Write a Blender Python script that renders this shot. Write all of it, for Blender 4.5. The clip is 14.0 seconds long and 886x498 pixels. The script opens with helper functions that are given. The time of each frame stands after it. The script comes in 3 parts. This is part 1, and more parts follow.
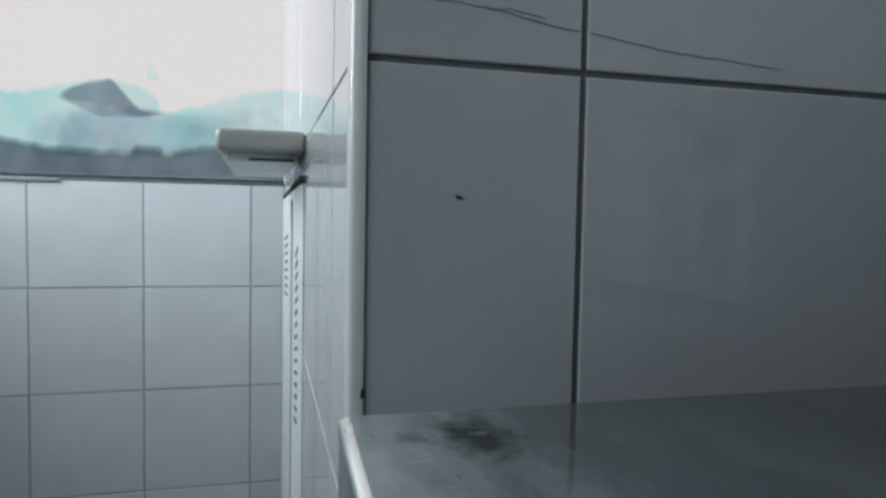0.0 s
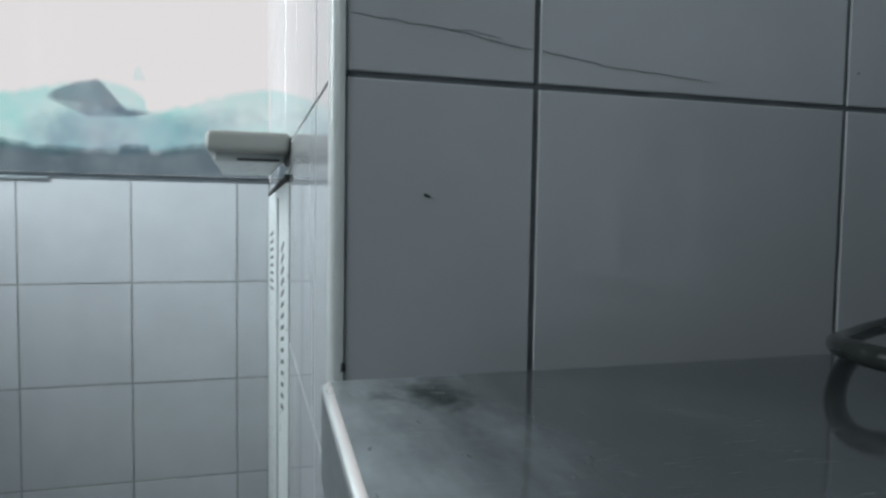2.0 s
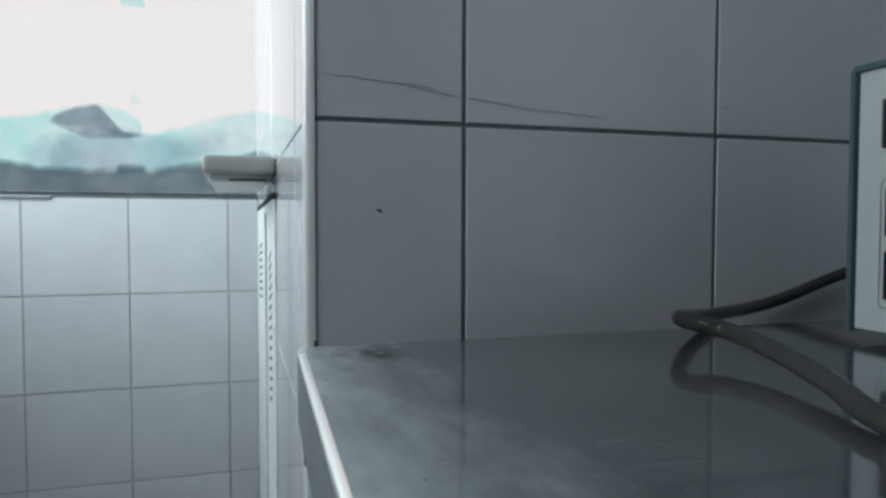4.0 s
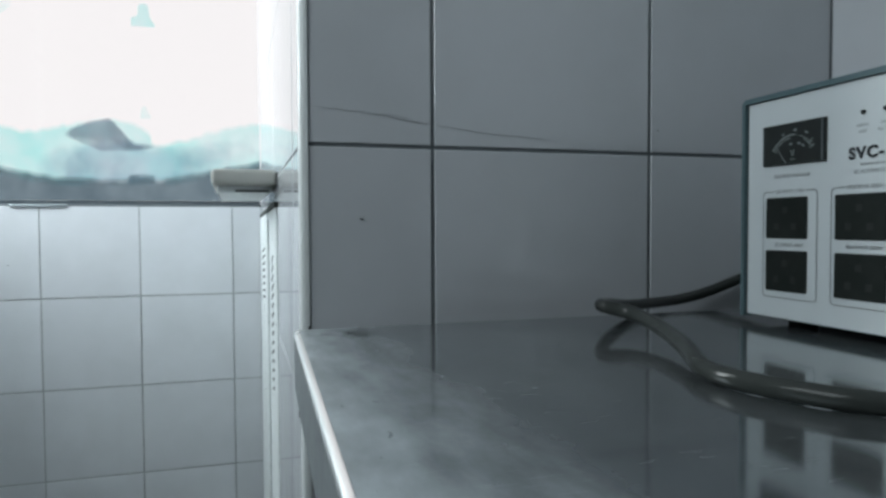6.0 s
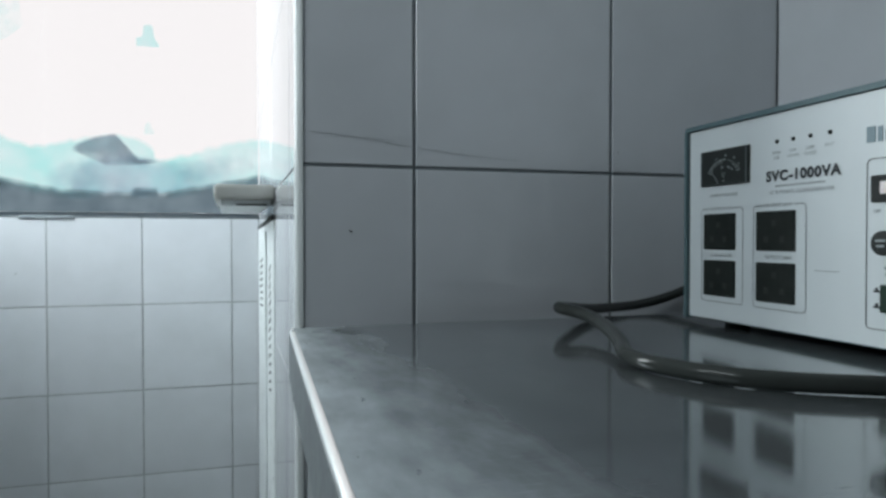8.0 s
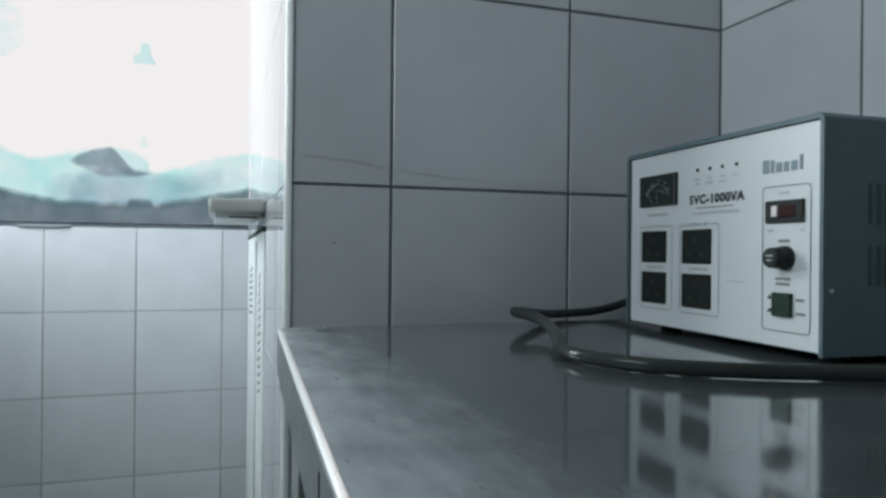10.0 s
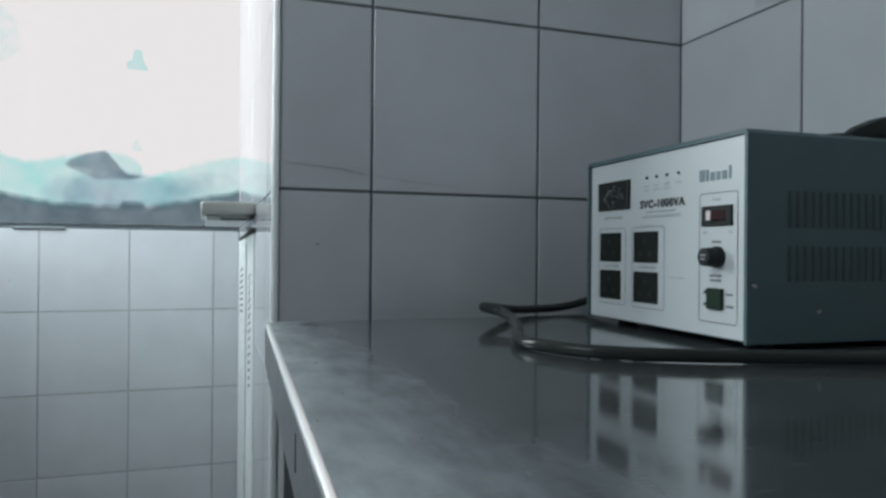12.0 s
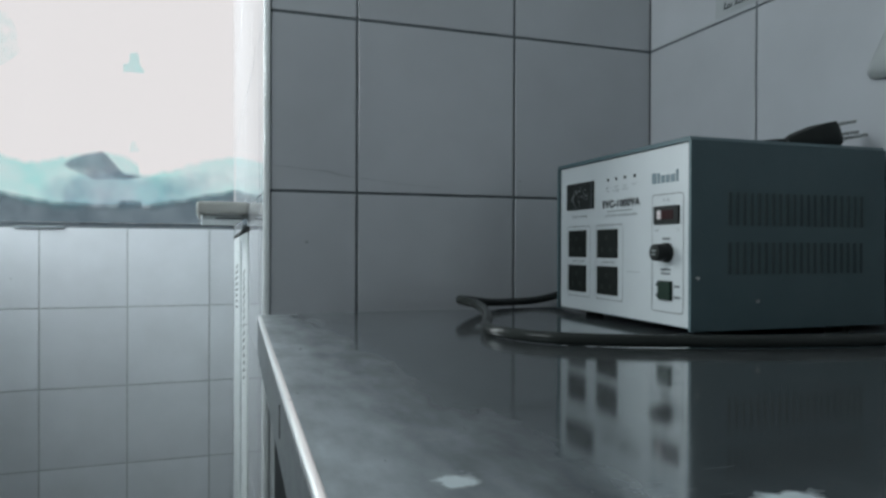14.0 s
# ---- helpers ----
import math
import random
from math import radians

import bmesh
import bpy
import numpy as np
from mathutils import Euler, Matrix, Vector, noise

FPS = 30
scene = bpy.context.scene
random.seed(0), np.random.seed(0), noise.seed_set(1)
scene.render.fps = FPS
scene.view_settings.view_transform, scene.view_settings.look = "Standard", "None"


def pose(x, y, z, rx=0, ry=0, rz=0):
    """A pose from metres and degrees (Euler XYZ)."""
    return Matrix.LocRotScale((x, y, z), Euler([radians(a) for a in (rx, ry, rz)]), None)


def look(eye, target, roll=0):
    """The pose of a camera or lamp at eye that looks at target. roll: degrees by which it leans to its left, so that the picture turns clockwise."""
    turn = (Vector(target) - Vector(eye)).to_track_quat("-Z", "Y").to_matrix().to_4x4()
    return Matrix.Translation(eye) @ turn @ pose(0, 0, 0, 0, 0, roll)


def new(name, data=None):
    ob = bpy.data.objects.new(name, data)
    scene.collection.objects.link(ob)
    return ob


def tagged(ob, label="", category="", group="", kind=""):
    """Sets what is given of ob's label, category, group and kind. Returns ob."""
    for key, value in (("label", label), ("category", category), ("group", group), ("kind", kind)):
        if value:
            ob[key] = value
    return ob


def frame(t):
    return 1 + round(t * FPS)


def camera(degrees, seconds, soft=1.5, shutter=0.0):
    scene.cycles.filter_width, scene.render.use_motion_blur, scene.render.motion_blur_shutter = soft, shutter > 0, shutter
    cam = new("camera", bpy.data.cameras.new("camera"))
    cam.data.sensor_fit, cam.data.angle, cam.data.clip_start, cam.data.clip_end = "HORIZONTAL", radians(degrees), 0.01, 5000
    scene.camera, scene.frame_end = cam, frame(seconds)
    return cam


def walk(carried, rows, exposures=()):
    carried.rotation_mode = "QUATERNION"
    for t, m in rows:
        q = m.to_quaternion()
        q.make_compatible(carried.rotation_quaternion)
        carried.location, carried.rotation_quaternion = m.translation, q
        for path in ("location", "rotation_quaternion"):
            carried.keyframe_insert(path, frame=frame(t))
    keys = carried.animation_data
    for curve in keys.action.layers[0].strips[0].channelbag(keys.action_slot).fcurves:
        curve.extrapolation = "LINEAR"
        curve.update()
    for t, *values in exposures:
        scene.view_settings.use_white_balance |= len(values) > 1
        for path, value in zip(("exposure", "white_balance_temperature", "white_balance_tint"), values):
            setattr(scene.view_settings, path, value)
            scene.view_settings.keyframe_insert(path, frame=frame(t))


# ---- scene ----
cam = camera(65.2, 14.0, soft=2.8)
PATH = [
    (0, (0.074, 0.105, 0.976), (0.598, 2.032, 0.872), 1.1),
    (0.5, (0.073, 0.104, 0.976), (0.595, 2.031, 0.863), 1.0),
    (1, (0.073, 0.103, 0.975), (0.598, 2.03, 0.863), 1.1),
    (1.5, (0.072, 0.089, 0.975), (0.616, 2.01, 0.859), 1.1),
    (2, (0.07, 0.061, 0.976), (0.635, 1.976, 0.863), 0.9),
    (2.5, (0.07, 0.037, 0.976), (0.645, 1.95, 0.872), 0.7),
    (3, (0.069, 0.011, 0.976), (0.635, 1.926, 0.884), 0.4),
    (3.5, (0.067, -0.015, 0.976), (0.643, 1.898, 0.887), 0.2),
    (4, (0.066, -0.046, 0.976), (0.659, 1.863, 0.896), 0.1),
    (6.5, (0.06, -0.16, 0.978), (0.646, 1.752, 0.915), -0.3),
    (7, (0.059, -0.176, 0.977), (0.647, 1.735, 0.924), -0.2),
    (7.5, (0.057, -0.193, 0.978), (0.641, 1.719, 0.935), -0.2),
    (8, (0.056, -0.211, 0.977), (0.651, 1.698, 0.945), -0.0),
    (10.5, (0.048, -0.306, 0.977), (0.674, 1.594, 0.982), 0.6),
    (11, (0.049, -0.321, 0.978), (0.675, 1.578, 0.982), 0.6),
    (11.5, (0.048, -0.334, 0.977), (0.681, 1.563, 0.981), 0.5),
    (12, (0.047, -0.346, 0.977), (0.695, 1.546, 0.982), 0.5),
    (12.5, (0.047, -0.362, 0.979), (0.705, 1.527, 0.978), 0.3),
    (13, (0.047, -0.375, 0.979), (0.711, 1.512, 0.975), 0.3),
    (13.5, (0.046, -0.388, 0.978), (0.712, 1.498, 0.975), 0.3),
    (14, (0.047, -0.401, 0.978), (0.705, 1.488, 0.972), 0.2),
]
walk(cam, [(t, look(eye, target, roll)) for t, eye, target, roll in PATH],
     [(0, -0.14), (2, -0.10), (4, 0.07), (6.5, 0.23), (8, 0.23), (11, 0.08), (14, -0.03)])

# ---- light ----
world = bpy.data.worlds.new("world")
scene.world = world
world.use_nodes = True
wn = world.node_tree.nodes
sky = wn.new("ShaderNodeTexSky")
sky.sky_type = "NISHITA"
sky.sun_disc = False
sky.sun_elevation, sky.sun_rotation = radians(40), radians(-60)
world.node_tree.links.new(sky.outputs[0], wn["Background"].inputs[0])
wn["Background"].inputs[1].default_value = 0.06


def opening_lamp(name, place, target, w, h, watts, colour):
    data = bpy.data.lights.new(name, "AREA")
    data.shape, data.size, data.size_y = "RECTANGLE", w, h
    data.energy, data.color = watts, colour
    ob = new(name, data)
    ob.matrix_world = look(place, target)
    return ob


# lamps added in two unseen openings opposite the worktop, placed to grade the light
opening_lamp("daylight_far", (-0.76, 1.20, 1.525), (0.0, 1.20, 1.525), 0.52, 0.66, 18.0, (0.87, 0.97, 1.0))
opening_lamp("daylight_near", (-0.76, -0.08, 1.70), (0.0, -0.08, 1.70), 0.60, 0.84, 7.2, (0.87, 0.97, 1.0))


# ---- materials ----
def material(name):
    m = bpy.data.materials.new(name)
    m.use_nodes = True
    nt = m.node_tree
    return m, nt, nt.nodes["Principled BSDF"]


def mixed(nt, a, b, fac):
    n = nt.nodes.new("ShaderNodeMix")
    n.data_type = "RGBA"
    n.inputs[6].default_value, n.inputs[7].default_value = (*a, 1), (*b, 1)
    nt.links.new(fac, n.inputs[0])
    return n.outputs[2]


def noise_fac(nt, scale, lo=0.3, hi=0.7, detail=5, stretch=None, rough=0.55):
    tc = nt.nodes.new("ShaderNodeNewGeometry")
    n = nt.nodes.new("ShaderNodeTexNoise")
    n.inputs["Scale"].default_value, n.inputs["Detail"].default_value = scale, detail
    n.inputs["Roughness"].default_value = rough
    src = tc.outputs["Position"]
    if stretch:
        mp = nt.nodes.new("ShaderNodeMapping")
        mp.inputs["Scale"].default_value = stretch
        nt.links.new(src, mp.inputs[0])
        src = mp.outputs[0]
    nt.links.new(src, n.inputs["Vector"])
    r = nt.nodes.new("ShaderNodeMapRange")
    r.inputs[1].default_value, r.inputs[2].default_value = lo, hi
    nt.links.new(n.outputs[0], r.inputs[0])
    return r.outputs[0]


def ranged(nt, fac, a, b):
    r = nt.nodes.new("ShaderNodeMapRange")
    r.inputs[3].default_value, r.inputs[4].default_value = a, b
    nt.links.new(fac, r.inputs[0])
    return r.outputs[0]


def bumped(nt, bsdf, fac, strength, distance):
    b = nt.nodes.new("ShaderNodeBump")
    b.inputs["Strength"].default_value, b.inputs["Distance"].default_value = strength, distance
    nt.links.new(fac, b.inputs["Height"])
    nt.links.new(b.outputs[0], bsdf.inputs["Normal"])


def simple(name, a, b, rough=0.5, rough2=None, metal=0.0, scale=30, bump=0.0, dist=0.001, stretch=None):
    """Two tones over noise, with roughness variation and fine relief."""
    m, nt, p = material(name)
    f = noise_fac(nt, scale, stretch=stretch)
    nt.links.new(mixed(nt, a, b, f), p.inputs["Base Color"])
    f2 = noise_fac(nt, scale * 4.3)
    nt.links.new(ranged(nt, f2, rough, rough if rough2 is None else rough2), p.inputs["Roughness"])
    p.inputs["Metallic"].default_value = metal
    if bump:
        bumped(nt, p, f2, bump, dist)
    return m


def tile_material():
    m, nt, p = material("glazed_tile")
    f = noise_fac(nt, 9, 0.35, 0.7)
    base = mixed(nt, (0.605, 0.625, 0.655), (0.555, 0.575, 0.60), f)
    info = nt.nodes.new("ShaderNodeObjectInfo")
    v = nt.nodes.new("ShaderNodeHueSaturation")
    nt.links.new(ranged(nt, info.outputs["Random"], 0.93, 1.04), v.inputs["Value"])
    nt.links.new(base, v.inputs["Color"])
    nt.links.new(v.outputs[0], p.inputs["Base Color"])
    nt.links.new(ranged(nt, noise_fac(nt, 40), 0.025, 0.05), p.inputs["Roughness"])
    bumped(nt, p, noise_fac(nt, 10, 0.2, 0.8, 2), 0.012, 0.0012)
    return m


def spot(nt, cx, cy, rx, ry, lo, hi, seed):
    """A ragged patch round a place on the worktop: 1 inside, 0 outside."""
    geo = nt.nodes.new("ShaderNodeNewGeometry")
    mp = nt.nodes.new("ShaderNodeMapping")
    mp.inputs["Location"].default_value = (-cx / rx, -cy / ry, 0)
    mp.inputs["Scale"].default_value = (1 / rx, 1 / ry, 0)
    nt.links.new(geo.outputs["Position"], mp.inputs[0])
    n = nt.nodes.new("ShaderNodeTexNoise")
    n.inputs["Scale"].default_value, n.inputs["Detail"].default_value = 90 + seed, 6
    nt.links.new(geo.outputs["Position"], n.inputs["Vector"])
    ln = nt.nodes.new("ShaderNodeVectorMath")
    ln.operation = "LENGTH"
    nt.links.new(mp.outputs[0], ln.inputs[0])
    add = nt.nodes.new("ShaderNodeMath")
    add.operation = "MULTIPLY_ADD"
    nt.links.new(n.outputs[0], add.inputs[0])
    add.inputs[1].default_value = 1.6
    nt.links.new(ln.outputs["Value"], add.inputs[2])
    r = nt.nodes.new("ShaderNodeMapRange")
    r.inputs[1].default_value, r.inputs[2].default_value = hi, lo
    nt.links.new(add.outputs[0], r.inputs[0])
    return r.outputs[0]


def over(nt, base, colour, fac):
    n = nt.nodes.new("ShaderNodeMix")
    n.data_type = "RGBA"
    nt.links.new(base, n.inputs[6])
    n.inputs[7].default_value = (*colour, 1)
    nt.links.new(fac, n.inputs[0])
    return n.outputs[2]


def front_light(nt, blot):
    """Share of the paler layer, highest at the front edge, painting light there."""
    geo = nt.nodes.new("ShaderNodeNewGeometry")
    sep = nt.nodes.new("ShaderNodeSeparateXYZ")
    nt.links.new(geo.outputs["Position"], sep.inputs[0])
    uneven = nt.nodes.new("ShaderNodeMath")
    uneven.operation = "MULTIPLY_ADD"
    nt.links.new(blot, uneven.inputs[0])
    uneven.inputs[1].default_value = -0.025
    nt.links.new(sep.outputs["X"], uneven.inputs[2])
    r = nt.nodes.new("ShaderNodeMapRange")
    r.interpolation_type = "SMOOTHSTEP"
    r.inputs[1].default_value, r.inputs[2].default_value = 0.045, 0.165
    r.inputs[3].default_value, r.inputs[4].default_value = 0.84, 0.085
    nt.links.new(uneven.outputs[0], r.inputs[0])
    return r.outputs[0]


def grained(nt, base):
    """Mottles a share, more where it is large."""
    add = nt.nodes.new("ShaderNodeMath")
    add.operation, add.use_clamp = "MULTIPLY", True
    nt.links.new(base, add.inputs[0])
    nt.links.new(ranged(nt, noise_fac(nt, 60, 0.3, 0.7, 5, (1.0, 0.4, 1.0)), 0.74, 1.22), add.inputs[1])
    return add.outputs[0]


def scuffed(nt, base):
    """Adds long thin scratches in two directions to a share."""
    for turn, seed in ((25, 1.0), (-50, 7.0)):
        geo = nt.nodes.new("ShaderNodeNewGeometry")
        mp = nt.nodes.new("ShaderNodeMapping")
        mp.inputs["Rotation"].default_value = (0, 0, radians(turn))
        mp.inputs["Location"].default_value = (seed, seed, 0)
        mp.inputs["Scale"].default_value = (45, 520, 1)
        n = nt.nodes.new("ShaderNodeTexNoise")
        n.inputs["Scale"].default_value, n.inputs["Detail"].default_value = 1.0, 2
        nt.links.new(geo.outputs["Position"], mp.inputs[0])
        nt.links.new(mp.outputs[0], n.inputs["Vector"])
        r = nt.nodes.new("ShaderNodeMapRange")
        r.inputs[1].default_value, r.inputs[2].default_value = 0.66, 0.78
        r.inputs[4].default_value = 0.08
        nt.links.new(n.outputs[0], r.inputs[0])
        add = nt.nodes.new("ShaderNodeMath")
        add.use_clamp = True
        nt.links.new(base, add.inputs[0])
        nt.links.new(r.outputs[0], add.inputs[1])
        base = add.outputs[0]
    return base


def steel_material():
    m, nt, p = material("worn_steel")
    big = noise_fac(nt, 22, 0.35, 0.65, 6, (1.0, 0.4, 1.0))
    fine = noise_fac(nt, 150, 0.3, 0.7, 6, (1.0, 0.35, 1.0))
    blot = noise_fac(nt, 38, 0.3, 0.75, 7, (1.0, 0.4, 1.0), 0.62)
    col = mixed(nt, (0.190, 0.210, 0.218), (0.210, 0.230, 0.239), big)
    dark_spot = spot(nt, 0.141, 0.306, 0.0155, 0.025, 1.05, 1.8, 40)
    col = over(nt, col, (0.035, 0.045, 0.042), dark_spot)
    col = over(nt, col, (0.11, 0.125, 0.125), spot(nt, 0.121, 0.308, 0.008, 0.008, 1.2, 1.75, 70))
    col = over(nt, col, (0.17, 0.19, 0.18), spot(nt, 0.143, 0.309, 0.0045, 0.0035, 0.9, 1.6, 130))
    pale_spot1 = spot(nt, 0.119, -0.204, 0.010, 0.010, 1.3, 1.7, 10)
    pale_spot2 = spot(nt, 0.205, -0.250, 0.016, 0.010, 1.3, 1.7, 20)
    col = over(nt, col, (0.24, 0.265, 0.27), pale_spot1)
    col = over(nt, col, (0.24, 0.265, 0.27), pale_spot2)
    nt.links.new(col, p.inputs["Base Color"])
    p.inputs["Metallic"].default_value = 0.97
    a = nt.nodes.new("ShaderNodeMath")
    a.operation = "MULTIPLY_ADD"
    nt.links.new(fine, a.inputs[0])
    a.inputs[1].default_value = 0.03
    nt.links.new(ranged(nt, blot, 0.06, 0.10), a.inputs[2])
    nt.links.new(a.outputs[0], p.inputs["Roughness"])
    # a paler, rougher layer, mixed in to paint light along the front
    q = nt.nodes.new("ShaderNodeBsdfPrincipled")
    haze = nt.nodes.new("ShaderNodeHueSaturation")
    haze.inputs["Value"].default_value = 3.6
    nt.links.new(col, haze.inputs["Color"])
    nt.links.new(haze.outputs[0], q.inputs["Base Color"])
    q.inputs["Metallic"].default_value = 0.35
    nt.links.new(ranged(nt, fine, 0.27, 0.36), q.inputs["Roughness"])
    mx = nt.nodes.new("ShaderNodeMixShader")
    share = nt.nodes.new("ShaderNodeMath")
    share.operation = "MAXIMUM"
    nt.links.new(scuffed(nt, grained(nt, front_light(nt, blot))), share.inputs[0])
    both = nt.nodes.new("ShaderNodeMath")
    both.operation = "MAXIMUM"
    nt.links.new(pale_spot1, both.inputs[0])
    nt.links.new(pale_spot2, both.inputs[1])
    nt.links.new(both.outputs[0], share.inputs[1])
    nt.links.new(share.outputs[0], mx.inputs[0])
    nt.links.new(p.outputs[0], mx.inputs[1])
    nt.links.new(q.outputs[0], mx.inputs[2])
    out = nt.nodes["Material Output"]
    nt.links.new(mx.outputs[0], out.inputs[0])
    b = nt.nodes.new("ShaderNodeBump")
    b.inputs["Strength"].default_value, b.inputs["Distance"].default_value = 0.08, 0.0015
    nt.links.new(noise_fac(nt, 5, 0.2, 0.8, 2, (1.0, 0.4, 1.0)), b.inputs["Height"])
    nt.links.new(b.outputs[0], p.inputs["Normal"])
    nt.links.new(b.outputs[0], q.inputs["Normal"])
    return m


def film_material(name, a, b, scale=14, soft=0.5):
    """A clear sheet that tints what lies behind it, thinning out where its density falls."""
    m = bpy.data.materials.new(name)
    m.use_nodes = True
    nt = m.node_tree
    nt.nodes.clear()
    out = nt.nodes.new("ShaderNodeOutputMaterial")
    tr = nt.nodes.new("ShaderNodeBsdfTransparent")
    at = nt.nodes.new("ShaderNodeAttribute")
    at.attribute_name = "film_weight"
    sub = nt.nodes.new("ShaderNodeMath")
    sub.operation = "MULTIPLY_ADD"
    nt.links.new(noise_fac(nt, scale * 2.5, 0.2, 0.8, 6), sub.inputs[0])
    sub.inputs[1].default_value = soft
    nt.links.new(at.outputs["Fac"], sub.inputs[2])
    r = nt.nodes.new("ShaderNodeMapRange")
    r.inputs[1].default_value, r.inputs[2].default_value = soft * 0.5, soft * 0.5 + 0.75
    nt.links.new(sub.outputs[0], r.inputs[0])
    tint = mixed(nt, a, b, noise_fac(nt, scale, 0.3, 0.7, 6))
    n = nt.nodes.new("ShaderNodeMix")
    n.data_type = "RGBA"
    n.inputs[6].default_value = (1, 1, 1, 1)
    nt.links.new(tint, n.inputs[7])
    nt.links.new(r.outputs[0], n.inputs[0])
    nt.links.new(n.outputs[2], tr.inputs[0])
    nt.links.new(tr.outputs[0], out.inputs[0])
    return m


def glass_material():
    m = bpy.data.materials.new("window_glass")
    m.use_nodes = True
    nt = m.node_tree
    nt.nodes.clear()
    out = nt.nodes.new("ShaderNodeOutputMaterial")
    tr = nt.nodes.new("ShaderNodeBsdfTransparent")
    gl = nt.nodes.new("ShaderNodeBsdfGlossy")
    gl.inputs["Roughness"].default_value = 0.05
    mx = nt.nodes.new("ShaderNodeMixShader")
    mx.inputs[0].default_value = 0.003
    nt.links.new(tr.outputs[0], mx.inputs[1])
    nt.links.new(gl.outputs[0], mx.inputs[2])
    nt.links.new(mx.outputs[0], out.inputs[0])
    return m


def glow_material():
    m = bpy.data.materials.new("overcast_sky_glow")
    m.use_nodes = True
    nt = m.node_tree
    nt.nodes.clear()
    out = nt.nodes.new("ShaderNodeOutputMaterial")
    em = nt.nodes.new("ShaderNodeEmission")
    em.inputs[0].default_value = (0.80, 0.778, 0.785, 1)
    em.inputs[1].default_value = 1.0
    nt.links.new(em.outputs[0], out.inputs[0])
    return m


TILE = tile_material()
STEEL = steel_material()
GROUT = simple("dark_grout", (0.12, 0.137, 0.148), (0.17, 0.187, 0.20), 0.9, scale=60, bump=0.4)
PALE_GROUT = simple("pale_grout", (0.30, 0.322, 0.33), (0.40, 0.42, 0.43), 0.9, scale=60, bump=0.4)
WHITE_GROUT = simple("white_grout", (0.50, 0.53, 0.54), (0.58, 0.60, 0.61), 0.5, 0.7, scale=60, bump=0.2)
PLASTER = simple("painted_plaster", (0.44, 0.46, 0.46), (0.39, 0.41, 0.41), 0.75, 0.9, scale=6, bump=0.2)
FLOOR = simple("floor_concrete", (0.08, 0.085, 0.085), (0.12, 0.125, 0.125), 0.45, 0.7, scale=8, bump=0.2)
TRIM = simple("white_pvc", (0.63, 0.66, 0.66), (0.57, 0.60, 0.60), 0.28, 0.4, scale=25)
ENAMEL = simple("white_enamel", (0.68, 0.72, 0.72), (0.60, 0.64, 0.645), 0.25, 0.42, scale=12, bump=0.05)
CREAM = simple("cream_plastic", (0.44, 0.445, 0.41), (0.38, 0.385, 0.36), 0.32, 0.48, scale=20)
CABINET = simple("grey_laminate", (0.26, 0.28, 0.285), (0.21, 0.23, 0.235), 0.4, 0.55, scale=10)
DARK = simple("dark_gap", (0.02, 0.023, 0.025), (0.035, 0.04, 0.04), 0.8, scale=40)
ALUMINIUM = simple("aluminium", (0.30, 0.33, 0.35), (0.24, 0.27, 0.29), 0.35, 0.5, 0.6, scale=30)
SLATE = simple("slate_metal", (0.08, 0.095, 0.105), (0.12, 0.135, 0.145), 0.6, 0.7, 0.2, scale=30)
FASCIA = simple("dull_steel", (0.17, 0.19, 0.20), (0.22, 0.245, 0.255), 0.45, 0.6, 0.3, scale=40, bump=0.1, dist=0.0004)
CASING = simple("teal_painted_steel", (0.086, 0.138, 0.152), (0.100, 0.154, 0.168), 0.42, 0.55, scale=30, bump=0.15, dist=0.0004)
# dark tones that stand for the shade inside louvres and vents
LOUVRE_SHADE = simple("louvre_shade", (0.05, 0.055, 0.058), (0.12, 0.13, 0.135), 0.7, scale=60)
VENT_SHADE = simple("vent_shade", (0.036, 0.058, 0.058), (0.050, 0.074, 0.072), 0.7, scale=30)
FACE = simple("white_panel_paint", (0.63, 0.67, 0.685), (0.595, 0.635, 0.65), 0.36, 0.48, scale=18, bump=0.05, dist=0.0003)
BLACK = simple("black_plastic", (0.020, 0.024, 0.023), (0.027, 0.031, 0.030), 0.50, 0.62, scale=60)
SOCKET = simple("socket_plastic", (0.014, 0.018, 0.016), (0.020, 0.024, 0.022), 0.6, 0.7, scale=60)
CABLE = simple("cable_rubber", (0.031, 0.035, 0.033), (0.038, 0.043, 0.041), 0.11, 0.15, scale=30)
for m, level in ((CABLE, 0.15), (BLACK, 0.2), (SOCKET, 0.15)):
    m.node_tree.nodes["Principled BSDF"].inputs["Specular IOR Level"].default_value = level
INK = simple("black_ink", (0.022, 0.026, 0.03), (0.04, 0.045, 0.05), 0.6, scale=80)
PALE_INK = simple("grey_ink", (0.16, 0.18, 0.19), (0.22, 0.24, 0.25), 0.6, scale=80)
FAINT_INK = simple("faint_ink", (0.30, 0.325, 0.335), (0.36, 0.385, 0.395), 0.6, scale=80)
BLUE_INK = simple("blue_grey_ink", (0.19, 0.26, 0.29), (0.23, 0.30, 0.33), 0.6, scale=80)
WHITE_INK = simple("white_ink", (0.30, 0.33, 0.33), (0.20, 0.23, 0.23), 0.6, scale=80)
GREEN = simple("dark_green_plastic", (0.014, 0.032, 0.022), (0.020, 0.042, 0.030), 0.4, scale=50)
RED = simple("red_translucent_plastic", (0.035, 0.005, 0.006), (0.020, 0.005, 0.006), 0.5, scale=90)
GLINT = simple("rocker_glint_white", (0.92, 0.86, 0.86), (0.75, 0.64, 0.64), 0.15, scale=150)
